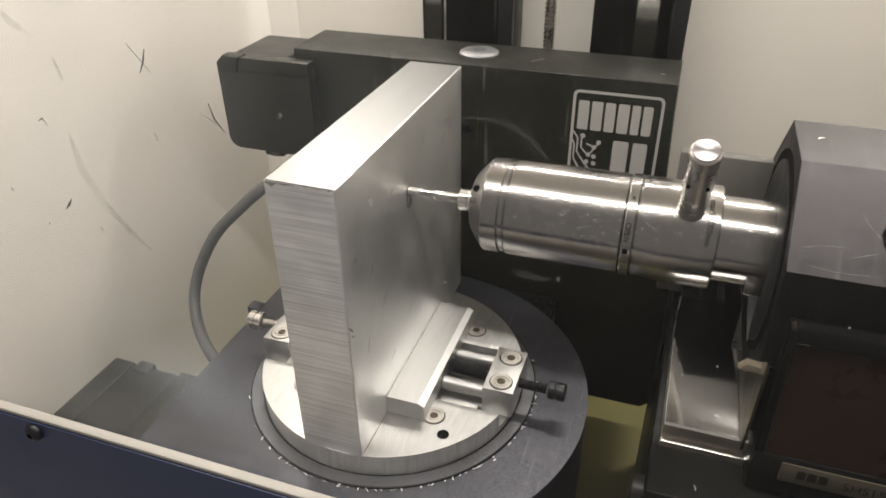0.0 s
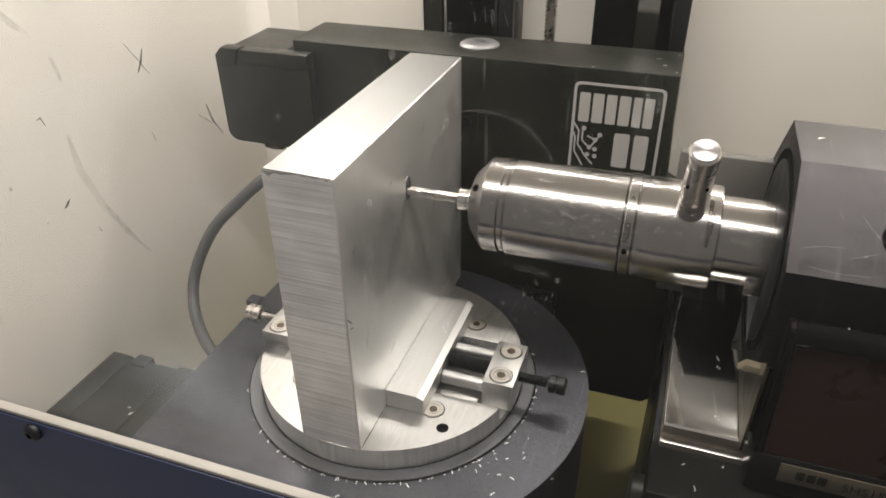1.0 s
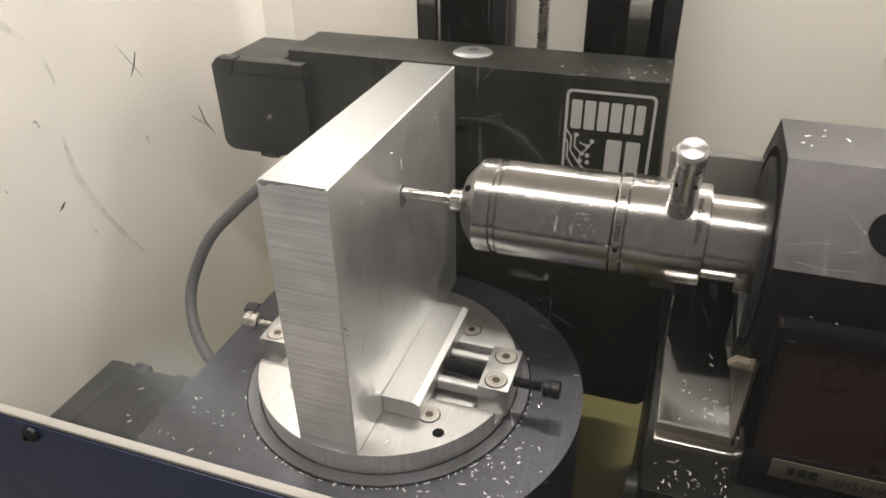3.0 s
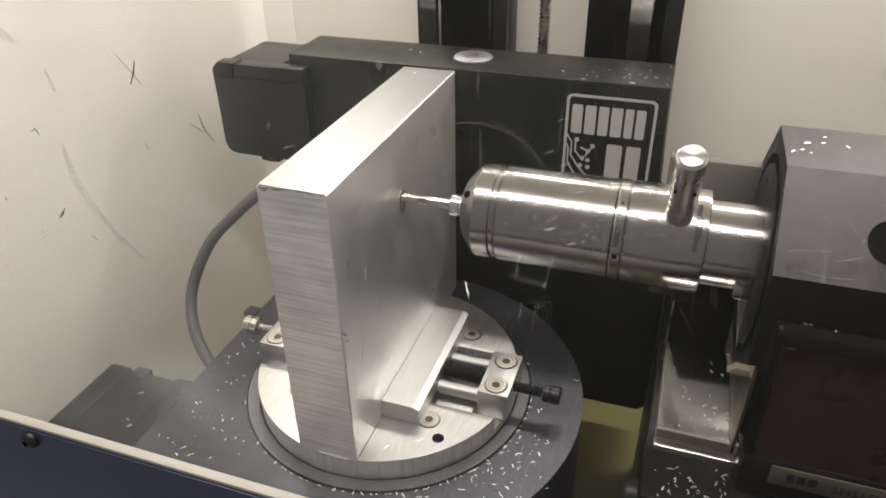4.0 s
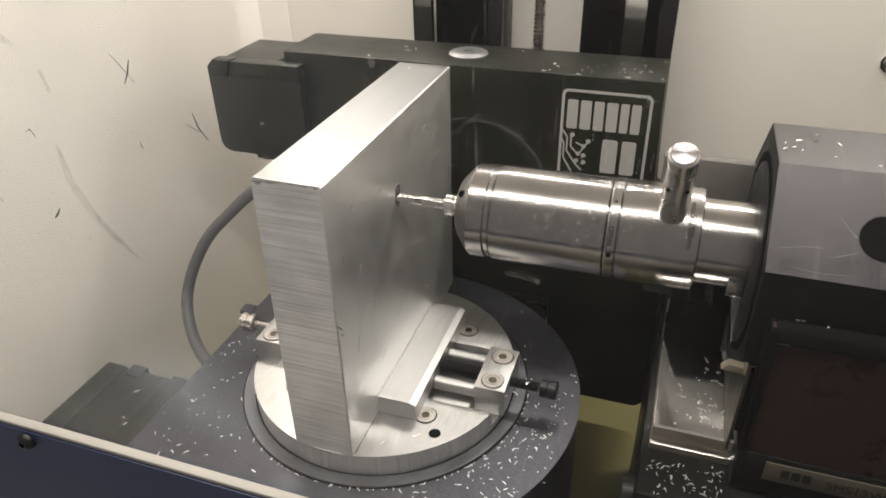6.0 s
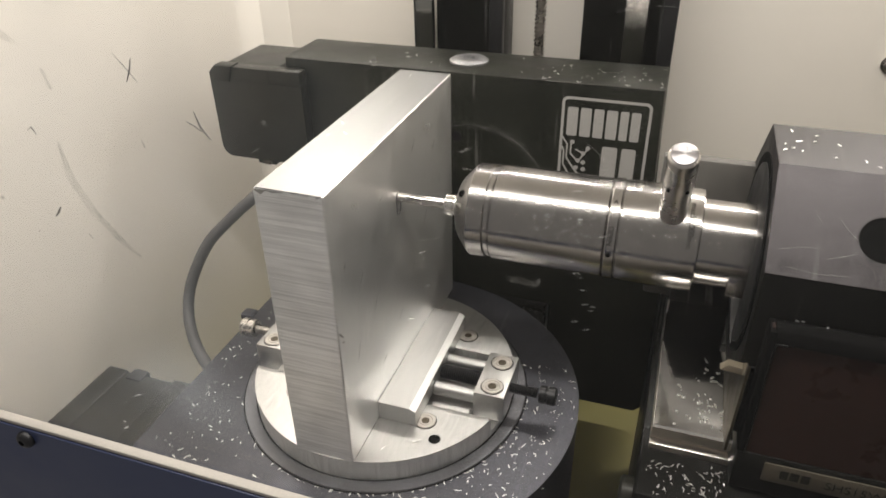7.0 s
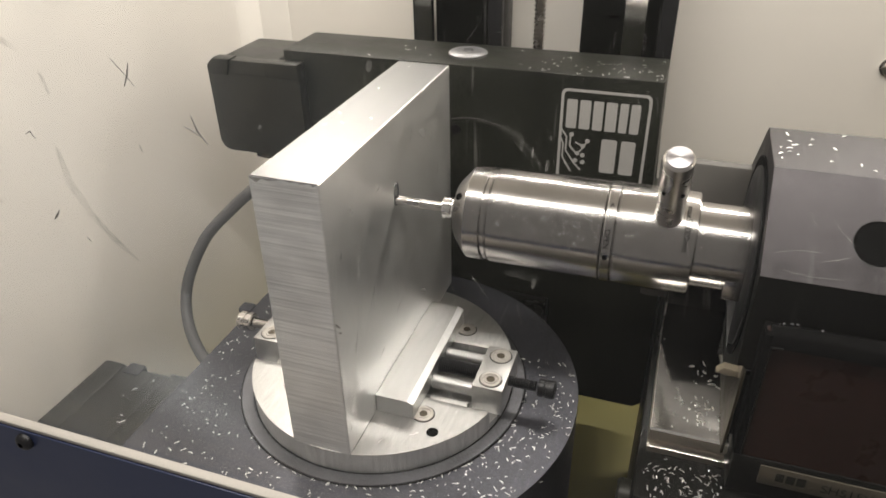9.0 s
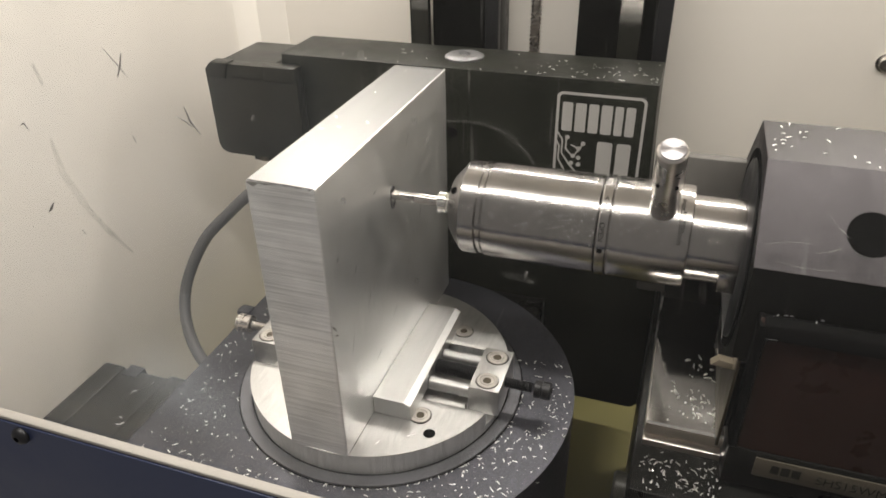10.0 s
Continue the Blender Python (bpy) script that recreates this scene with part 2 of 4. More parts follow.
def part(name, bm, mat, parent=None, label="", smooth=35):
    """Links a bmesh given in millimetres as one mesh under a thing or a part."""
    base = BASE[parent.name] if parent else Vector((0, 0, 0))
    bmesh.ops.recalc_face_normals(bm, faces=bm.faces[:])
    bmesh.ops.translate(bm, verts=bm.verts[:], vec=-base)
    bmesh.ops.scale(bm, verts=bm.verts[:], vec=(0.001, 0.001, 0.001))
    me = bpy.data.meshes.new(name)
    bm.to_mesh(me)
    bm.free()
    me.materials.append(mat)
    if smooth:
        me.polygons.foreach_set("use_smooth", [True] * len(me.polygons))
        me.set_sharp_from_angle(angle=radians(smooth))
    ob = new(name, me)
    if parent:
        ob.parent = parent
        BASE[ob.name] = base
    return tagged(ob, label) if label else ob


def box(x0, x1, y0, y1, z0, z1, bevel=0.4, bm=None, seg=2):
    bm = bm or bmesh.new()
    made = bmesh.ops.create_cube(bm, size=1)["verts"]
    for v in made:
        v.co = Vector(((x0 + x1) / 2 + v.co.x * (x1 - x0), (y0 + y1) / 2 + v.co.y * (y1 - y0), (z0 + z1) / 2 + v.co.z * (z1 - z0)))
    if bevel:
        bmesh.ops.bevel(bm, geom=list({e for v in made for e in v.link_edges}), offset=bevel, segments=seg, affect="EDGES", profile=0.5)
    return bm


def lathe(p0, p1, profile, seg=48, bm=None):
    """Turns (distance from p0 towards p1, radius) rows about the line p0-p1."""
    bm = bm or bmesh.new()
    p0, p1 = Vector(p0), Vector(p1)
    turn = (p1 - p0).to_track_quat("Z", "Y").to_matrix()
    rings = []
    for d, r in profile:
        ring = []
        for i in range(seg):
            a = 2 * math.pi * i / seg
            ring.append(bm.verts.new(p0 + turn @ Vector((r * math.cos(a), r * math.sin(a), d))))
        rings.append(ring)
    for a, b in zip(rings, rings[1:]):
        for i in range(seg):
            bm.faces.new((a[i], a[(i + 1) % seg], b[(i + 1) % seg], b[i]))
    bm.faces.new(rings[0][::-1])
    bm.faces.new(rings[-1])
    return bm


def rod(p0, p1, r, bevel=0.3, seg=32, bm=None):
    n = (Vector(p1) - Vector(p0)).length
    return lathe(p0, p1, [(0, r - bevel), (bevel, r), (n - bevel, r), (n, r - bevel)], seg, bm)


def prism(outline, axis, a0, a1, bevel=0.0, bm=None):
    """Extrudes a 2D outline along an axis: x gives (y, z), y gives (x, z), z gives (x, y)."""
    bm = bm or bmesh.new()
    put = {"x": lambda u, v, a: (a, u, v), "y": lambda u, v, a: (u, a, v), "z": lambda u, v, a: (u, v, a)}[axis]
    lo = [bm.verts.new(put(u, v, a0)) for u, v in outline]
    hi = [bm.verts.new(put(u, v, a1)) for u, v in outline]
    n = len(outline)
    faces = [bm.faces.new(lo[::-1]), bm.faces.new(hi)]
    for i in range(n):
        faces.append(bm.faces.new((lo[i], lo[(i + 1) % n], hi[(i + 1) % n], hi[i])))
    if bevel:
        rim = [e for f in faces[:2] for e in f.edges]
        bmesh.ops.bevel(bm, geom=list(set(rim)), offset=bevel, segments=2, affect="EDGES", profile=0.5)
    return bm


def tube(points, r, seg=14, steps=10):
    """A round cable through points, smoothed."""
    pts = [Vector(p) for p in points]
    ext = [2 * pts[0] - pts[1], *pts, 2 * pts[-1] - pts[-2]]
    line = []
    for i in range(1, len(ext) - 2):
        a, b, c, d = ext[i - 1:i + 3]
        for k in range(steps):
            t = k / steps
            line.append(0.5 * (2 * b + (c - a) * t + (2 * a - 5 * b + 4 * c - d) * t * t + (3 * b - a - 3 * c + d) * t ** 3))
    line.append(pts[-1])
    bm = bmesh.new()
    rings = []
    side = Vector((0, 1, 0))
    for i, p in enumerate(line):
        way = (line[min(i + 1, len(line) - 1)] - line[max(i - 1, 0)]).normalized()
        side = (side - way * side.dot(way)).normalized()
        up = way.cross(side)
        rings.append([bm.verts.new(p + r * (math.cos(2 * math.pi * k / seg) * side + math.sin(2 * math.pi * k / seg) * up)) for k in range(seg)])
    for a, b in zip(rings, rings[1:]):
        for k in range(seg):
            bm.faces.new((a[k], a[(k + 1) % seg], b[(k + 1) % seg], b[k]))
    bm.faces.new(rings[0][::-1])
    bm.faces.new(rings[-1])
    return bm


def streak(pts, wide, y):
    """A flat rubbed line on a face that looks along -y."""
    bm = bmesh.new()
    rows = []
    for i, (x, z) in enumerate(pts):
        a, b = pts[max(i - 1, 0)], pts[min(i + 1, len(pts) - 1)]
        n = Vector((a[1] - b[1], b[0] - a[0])).normalized() * wide * (0.5 if 0 < i < len(pts) - 1 else 0.1)
        rows.append([bm.verts.new((x + n.x * k, yy, z + n.y * k)) for k, yy in ((1, y), (-1, y), (-1, y + 0.06), (1, y + 0.06))])
    for a, b in zip(rows, rows[1:]):
        for i in range(4):
            bm.faces.new((a[i], a[(i + 1) % 4], b[(i + 1) % 4], b[i]))
    bm.faces.new(rows[0][::-1])
    bm.faces.new(rows[-1])
    return bm


def arc(cx, cy, r, a0, a1, n):
    return [(cx + r * math.cos(radians(a0 + (a1 - a0) * i / n)), cy + r * math.sin(radians(a0 + (a1 - a0) * i / n))) for i in range(n + 1)]


def rounded(x0, x1, y0, y1, r, n=6):
    return (arc(x1 - r, y1 - r, r, 0, 90, n) + arc(x0 + r, y1 - r, r, 90, 180, n)
            + arc(x0 + r, y0 + r, r, 180, 270, n) + arc(x1 - r, y0 + r, r, 270, 360, n))


def sheet_with_hole(outer, inner, place):
    """A flat face with one hole; place turns (u, v) into a point. Returns the bmesh and the hole's loop."""
    bm = bmesh.new()
    loops = []
    edges = []
    for line in (outer, inner):
        vs = [bm.verts.new(place(u, v)) for u, v in line]
        loops.append(vs)
        edges += [bm.edges.new((vs[i], vs[(i + 1) % len(vs)])) for i in range(len(vs))]
    bmesh.ops.triangle_fill(bm, use_beauty=True, use_dissolve=False, edges=edges)
    return bm, loops


# ---- enclosure ----
X0, X1, Y0, Y1, Z0, Z1 = -166, 330, -37, 236, -205, 186


def structure(name, bm, mat, label, smooth=35):
    return tagged(part(name, bm, mat, None, label, smooth), kind="structure")


def enclosure():
    structure("wall_back", box(X0 - 6, X1 + 6, Y1, Y1 + 6, Z0 - 6, Z1 + 6, 0), CREAM, "cream powder-coated rear wall of the machine enclosure")
    structure("wall_left", box(X0 - 6, X0, Y0 - 5.8, Y1, Z0 - 6, Z1 + 6, 0), CREAM, "cream powder-coated side wall of the enclosure")
    structure("wall_right", box(X1, X1 + 6, Y0 - 3, Y1, Z0 - 6, Z1 + 6, 0), CREAM, "cream powder-coated side wall of the enclosure")
    structure("ceiling", box(X0, X1, Y0 - 3, Y1, Z1, Z1 + 6, 0), CREAM, "cream enclosure roof with light strips")
    structure("floor", box(X0, X1, Y0 - 3, Y1, Z0 - 6, Z0, 0), OLIVE, "olive green chip tray floor of the enclosure")
    structure("trim", prism([(X0 - 0.5, Y1 - 22), (X0 + 0.3, Y1 - 20), (X0 + 6.5, Y1 - 6.5), (X0 + 22, Y1 - 0.4), (X0 + 22, Y1 + 0.5), (X0 - 0.5, Y1 + 0.5)], "z", Z0, Z1), CREAM, "cream folded sheet corner of the enclosure")


enclosure()


def front_window():
    w = thing("window_1", (0, -45, -58), "clear window above a navy painted sill panel", "window", kind="structure")
    part("panel", box(-240, 330, -49, -46.7, -240, -57.4, 0.5), NAVY, w, "navy blue painted metal panel")
    # unseen, added in cream to bounce light onto the block's sawn end
    part("bounce_liner", box(-165.8, 330, -42.6, -41, -205, -72, 0), CREAM, w, "unseen cream reflector behind the panel")
    part("gasket", box(-240, 330, -48.5, -45.8, -57.35, -56.0, 0.4), GASKET, w, "cream edge seal")
    pane = part("pane", box(-240, 330, -44.9, -42.9, -100, 240, 0), GLASS, w, "clear acrylic pane with scratches")
    pane.visible_shadow = False
    part("screw", lathe((-71.8, -49, -60.8), (-71.8, -52, -60.8), [(0, 2.6), (0.8, 2.6), (1.7, 2.1), (2.1, 1.3), (2.1, 0.9), (1.0, 0.8)], 24), DARK_STEEL, w, "black button-head screw")
    # scratches and specks on the inner side of the pane
    def stroke(name, pts, wide, mat):
        bm = bmesh.new()
        rows = []
        for i, (x, z) in enumerate(pts):
            a, b = pts[max(i - 1, 0)], pts[min(i + 1, len(pts) - 1)]
            n = Vector((-(b[1] - a[1]), b[0] - a[0])).normalized() * wide * (0.5 if 0 < i < len(pts) - 1 else 0.15)
            rows.append([bm.verts.new((x + n.x * k + (82 - x) * 0.037, y, z + n.y * k + (84 - z) * 0.037)) for k, y in ((1, -42.88), (-1, -42.88), (-1, -42.75), (1, -42.75))])
        for a, b in zip(rows, rows[1:]):
            for i in range(4):
                bm.faces.new((a[i], a[(i + 1) % 4], b[(i + 1) % 4], b[i]))
        bm.faces.new(rows[0][::-1])
        bm.faces.new(rows[-1])
        part(name, bm, mat, pane)
    stroke("scratch", [(-14.0, 45.6), (-14.9, 43.2), (-16.2, 40.9)], 0.32, MARK)
    stroke("scratch", [(-18.0, 46.4), (-15.6, 43.6), (-13.6, 41.0)], 0.09, MARK)
    stroke("scratch", [(-2.4, 36.6), (-1.6, 33.6), (0.2, 31.2)], 0.4, MARK)
    stroke("scratch", [(-4.6, 34.4), (-2.8, 33.6), (-1.4, 32.6)], 0.2, MARK)
    stroke("scratch", [(-43.2, 10.2), (-44.4, 8.6), (-45.6, 7.4)], 0.5, MARK)
    stroke("scratch", [(-45.4, 28.0), (-44.0, 28.8), (-43.2, 27.2)], 0.3, MARK)
    stroke("scratch", [(-16.2, 29.2), (-15.8, 27.6)], 0.25, MARK)
    stroke("scratch", [(-52, 2.8), (-52.4, 2.2)], 0.4, MARK)
    stroke("scratch", [(-37.5, 4.2), (-36.6, 3.2)], 0.35, MARK)
    for x, z, r in ((29, 21.5, 0.7), (34.9, 49.1, 0.8), (43, 6.4, 0.7), (12.4, 35.9, 0.6), (43.8, 38.6, 0.8), (-60, 10, 0.5), (-31, 8, 0.3), (64, 12, 0.5)):
        k = 7
        x, z = x + (82 - x) * 0.037, z + (84 - z) * 0.037
        part("speck", prism([(x + r * (0.6 + 0.4 * ((i * 37) % 5) / 4) * math.cos(2 * math.pi * i / k), z + 1.3 * r * (0.6 + 0.4 * ((i * 53) % 7) / 6) * math.sin(2 * math.pi * i / k)) for i in range(k)], "y", -42.88, -42.75), SMUDGE_FILM, pane)
    stroke("smear", [(-38, 26), (-37.6, 18), (-34, 10), (-27.5, 3.5)], 2.2, HAZE_FILM)
    stroke("smear", [(-33, 10), (-30, 5), (-24.5, 0.5)], 1.6, HAZE_FILM)
    stroke("smear", [(-48, 52), (-44, 48), (-40, 46)], 1.8, HAZE_FILM)
    stroke("smear", [(-36.4, 42), (-35.4, 37.5)], 2.6, HAZE_FILM)
    return w


front_window()


# ---- rear columns ----
def column(name, x0, x1, y, rail0, rail1, label):
    t = thing(name, ((x0 + x1) / 2, y, Z0), label, "linear rail")
    part("body", box(x0, x1, y, y + 20, Z0, Z1 - 0.5, 0.8), ANODISED, t)
    part("rail", prism([(rail0, y), (rail0 + 0.3, y - 3), (rail0 + 1.2, y - 4), (rail0 + 0.4, y - 6), (rail0 + 0.8, y - 9),
                        (rail1 - 0.8, y - 9), (rail1 - 0.4, y - 6), (rail1 - 1.2, y - 4), (rail1 - 0.3, y - 3), (rail1, y)], "z", Z0, Z1 - 0.5), STEEL_BRIGHT, t, "bright steel guide rail")
    part("side_plate", box(x1 - 6, x1 + 0.6, y - 5, y - 0.2, Z0, Z1 - 0.5, 0.5), DARK_STEEL, t)
    return t


column("rail_column", -51, -4, 200, -47, -37, "black upright column with a bright steel guide rail")
column("rail_column", 34, 76, 200, 53.5, 64.5, "black upright column with a bright steel guide rail")


def leadscrew():
    t = thing("leadscrew", (13.3, 204, Z0), "steel threaded lead screw between the columns", "lead screw")
    prof = []
    z = 0.0
    while z < 388:
        prof += [(z, 2.2), (z + 0.5, 2.9), (z + 1.0, 2.9), (z + 1.5, 2.2)]
        z += 2.0
    part("shaft", lathe((13.3, 204, Z0), (13.3, 204, Z1), prof, 16), STEEL, t, smooth=25)
    return t


leadscrew()

def wall_bolt():
    t = thing("wall_bolt", (174.5, 236, -20.5), "dull steel bolt head on the enclosure wall", "bolt")
    part("head", lathe((174.5, 236, -20.5), (174.5, 230, -20.5), [(0, 4.4), (0.6, 4.4), (0.8, 3.4), (3.6, 3.4), (4.0, 3.0), (4.0, 1.6), (2.2, 1.5)], 28), STEEL, t)


wall_bolt()

MOVERS = []   # ride up and down with the table
FEEDERS = []  # feed with the spindle


# ---- trunnion plate with motor ----
def trunnion():
    t = thing("trunnion_plate", (0, 143, -168), "black anodised upright plate with grey printed emblem", "machine plate")
    MOVERS.append(t)
    part("plate", prism([(-84, -6.5), (77.4, -6.5), (78.4, -60), (91, -66), (91, -162), (85, -168), (-60, -168), (-84, -150)], "y", 127.4, 158.8, 0.6), PLATE_BLACK, t, smooth=30)
    b = part("bolt", lathe((-4.2, 143.2, -6.5), (-4.2, 143.2, -5), [(0, 8.3), (0.7, 8.3), (1.4, 7.2), (1.8, 4.2), (1.8, 2.2), (0.9, 2.0)], 40), PIN_END, t, "dull steel flat-head bolt")
    # circular rub marks round the trunnion axis
    for r, a0, a1, w in ((32.5, 15, 118, 0.34), (33.1, 22, 70, 0.2), (31.6, 40, 96, 0.16), (34.0, 50, 84, 0.14), (29.8, 8, 60, 0.12)):
        part("rub_mark", streak(arc(3, -61, r, a0, a1, 20), w, 127.36), SCUFF, t)
    rnd = random.Random(31)
    for _ in range(46):
        x, z, a, n = rnd.uniform(-70, 36), rnd.uniform(-100, -12), rnd.uniform(-0.9, 0.9), rnd.uniform(1.5, 7)
        part("scratch", streak([(x, z), (x + n * math.cos(a) * 0.5, z + n * math.sin(a) * 0.55), (x + n * math.cos(a), z + n * math.sin(a))], rnd.uniform(0.08, 0.2), 127.36), SCUFF, t)
    for k in range(26):  # the pale rubbed patch is made of many short strokes
        x, z, n = rnd.uniform(17, 34), -102 + rnd.gauss(0, 1.0), rnd.uniform(2.5, 7)
        part("scuff", streak([(x, z), (x + 0.5 * n, z - 0.12 * n + rnd.uniform(-0.4, 0.4)), (x + n, z - 0.2 * n)], rnd.uniform(0.15, 0.5), 127.36 - 0.0015 * k), SCUFF, t)
    part("locating_hole", lathe((-4.9, 127.6, -34.3), (-4.9, 127.1, -34.3), [(0, 2.4), (0.3, 2.2), (0.3, 1.4)], 24), GREY_ANODISED, t)
    # emblem: frame, letter-sized bars, circuit traces
    y = 127.4
    e = part("emblem_frame", frame_outline(39.2, 74.0, -52.0, -12.0, 2.4, 1.1, y), LOGO, t, "grey printed square frame")
    x = 41.6
    for wdt in (5.2, 5.3, 4.9, 5.3, 4.2, 4.6):
        part("emblem_bar", prism(rounded(x, x + wdt - 1.0, -28.2, -16.2, 0.7, 3), "y", y - 0.12, y + 0.1), LOGO, e)
        x += wdt
    for xa, xb in ((56.5, 62.6), (64.2, 69.8)):
        part("emblem_bar", prism(rounded(xa, xb, -46.0, -31.5, 0.9, 3), "y", y - 0.12, y + 0.1), LOGO, e)
    for pts in (((40.2, -29), (42.4, -32), (42.4, -38), (46, -43), (49, -46)), ((40.2, -33), (41.2, -35), (41.2, -41), (45, -47)),
                ((44, -31), (44, -36), (47, -39)), ((46, -34), (48.8, -35.2)), ((48, -38), (50.8, -33.5))):
        bm = bmesh.new()
        for (xa, za), (xb, zb) in zip(pts, pts[1:]):
            n = Vector((zb - za, -(xb - xa))).normalized() * 0.32
            prism([(xa + n.x, za + n.y), (xb + n.x, zb + n.y), (xb - n.x, zb - n.y), (xa - n.x, za - n.y)], "y", y - 0.12, y + 0.1, 0, bm)
        part("emblem_trace", bm, LOGO, e)
    for xc, zc in ((49.2, -35.4), (50.9, -33.1), (47.2, -38.8), (49.4, -39.4), (46.6, -42), (49.6, -42.4), (44.4, -30.9)):
        part("emblem_dot", prism(arc(xc, zc, 0.95, 0, 345, 15), "y", y - 0.13, y + 0.1), LOGO, e)
    return t


def frame_outline(x0, x1, z0, z1, r, w, y):
    bm = bmesh.new()
    out, inn = rounded(x0, x1, z0, z1, r), rounded(x0 + w, x1 - w, z0 + w, z1 - w, r - w * 0.7)
    loops = [[bm.verts.new((u, yy, v)) for u, v in line] for yy in (y - 0.12, y + 0.1) for line in (out, inn)]
    n = len(out)
    for a, b in ((0, 1), (1, 3), (3, 2), (2, 0)):
        for i in range(n):
            bm.faces.new((loops[a][i], loops[a][(i + 1) % n], loops[b][(i + 1) % n], loops[b][i]))
    return bm


trunnion()


def chamfered(x0, x1, z0, z1, c):
    return [(x0 + c, z0), (x1 - c, z0), (x1, z0 + c), (x1, z1 - c), (x1 - c, z1), (x0 + c, z1), (x0, z1 - c), (x0, z0 + c)]


def tilt_motor():
    t = thing("stepper_motor", (-105, 145, -57), "black square stepper motor bolted to the trunnion plate", "motor")
    MOVERS.append(t)
    part("end_cap", prism(rounded(-120.2, -74.2, -54.8, -11.2, 4.5), "y", 121.0, 127.1, 0.7), DARK_PLASTIC, t)
    part("body", prism(chamfered(-120, -85.2, -54.2, -12.0, 4), "y", 127.1, 160, 0.3), DARK_PLASTIC, t)
    part("corner_block", box(-90.4, -74.0, 120.2, 127.0, -17.4, -10.6, 0.8), DARK_PLASTIC, t)
    part("corner_block", prism([(-119.9, -18), (-119.9, -14), (-116.6, -10.7), (-108, -10.7), (-110, -18)], "y", 120.2, 127.0, 0.6), DARK_PLASTIC, t)
    part("seam", box(-107.5, -91, 120.85, 121.3, -17.3, -16.9, 0), INK, t)
    part("connector", box(-104, -94, 124, 134, -58.4, -54.5, 0.6), DARK_PLASTIC, t)
    part("plug", box(-100, -96, 122.4, 124.2, -57.8, -55.6, 0.3), LABEL, t, "small pale plug")
    return t


tilt_motor()


# ---- table slab ----
SX, SY = -9.2, 47.8           # axis of the rounded slab end
CX, CY, RV = -9.0, 49.0, 49.4  # vise disc
ZV, ZS = -97.7, -106.5


def slab():
    t = thing("rotary_table_base", (SX, SY, -170), "worn black anodised rounded table base under the vise", "machine table")
    MOVERS.append(t)
    out = arc(SX, SY, 75, -90, 90, 56) + [(-79, SY + 75), (-82.6, SY + 71), (-82.6, SY - 71), (-79, SY - 75)]
    part("body", prism(out, "z", -168, ZS, 0.7), SLAB_TOP, t, smooth=30)
    part("groove", lathe((CX, CY, ZS - 0.3), (CX, CY, ZS + 1), [(0, 55.0), (0.33, 55.0), (0.33, 54.3)], 96), INK, t, "dark gap round the seal ring")
    part("seal_ring", lathe((CX, CY, ZS - 0.5), (CX, CY, ZS + 2), [(0, 54.5), (0.9, 54.5), (1.1, 54.3), (1.1, 50.2), (0.9, 50.0), (0.6, 49.95)], 96), SEAL, t, "grey ring round the turning disc")
    part("inner_groove", lathe((CX, CY, ZS - 0.3), (CX, CY, ZS + 1), [(0, 50.05), (0.5, 50.05), (0.5, 49.5)], 96), INK, t, "dark gap round the disc")
    part("neck", box(-60, 40, SY + 60, 127.0, -150, -112, 1), ANODISED, t)
    part("screw_boss", box(-88.2, -81.9, 68.6, 74.2, ZS - 8, ZS + 0.7, 0.8), SLAB_TOP, t)
    return t


slab()


def table_motor():
    t = thing("stepper_motor", (-105, 14, -160), "dark stepper motor beside the table base", "motor")
    MOVERS.append(t)
    part("body", box(-131, -83, -14, 31.5, -160, -117, 1.2), DARK_PLASTIC, t)
    part("cap", box(-131.4, -121, -14.4, 31.9, -160, -116.4, 1.2), DARK_PLASTIC, t)
    part("cap", box(-99, -90, -14.4, 32.6, -160, -116.2, 1.2), DARK_PLASTIC, t)
    part("connector", box(-119.5, -112, 27, 33.5, -121, -116.3, 0.8), DARK_STEEL, t)
    return t


table_motor()


def cable():
    t = thing("cable", (-92, 55, -112), "grey round cable looping from motor to table base", "cable")
    MOVERS.append(t)
    part("sheath", tube([(-72.5, 100, -46), (-84.5, 88, -56.5), (-96, 87, -67), (-110.2, 84, -82), (-119.2, 78, -101), (-118.2, 70, -114), (-106.6, 58, -122), (-92, 50, -127), (-76, 48, -128)], 2.6), RUBBER, t)
    return t


cable()


# ---- vise ----
def socket_screw(parent, x, y, z, r, mat):
    s = part("screw", lathe((x, y, z), (x, y, z + 1), [(0, r), (0.25, r), (0.45, r - 0.2), (0.45, r * 0.72), (0.15, r * 0.66), (0.15, r * 0.62), (0.4, r * 0.58), (0.4, r * 0.42), (0.2, r * 0.4)], 28), mat, parent, "steel socket screw")
    part("socket", prism(arc(x, y, r * 0.42, 0, 300, 5), "z", z - 0.3, z + 0.3), SOCKET, s)
    part("countersink", lathe((x, y, z), (x, y, z + 1), [(-0.2, r + 0.32), (0.06, r + 0.32), (0.06, r + 0.05)], 28), INK, s)
    return s


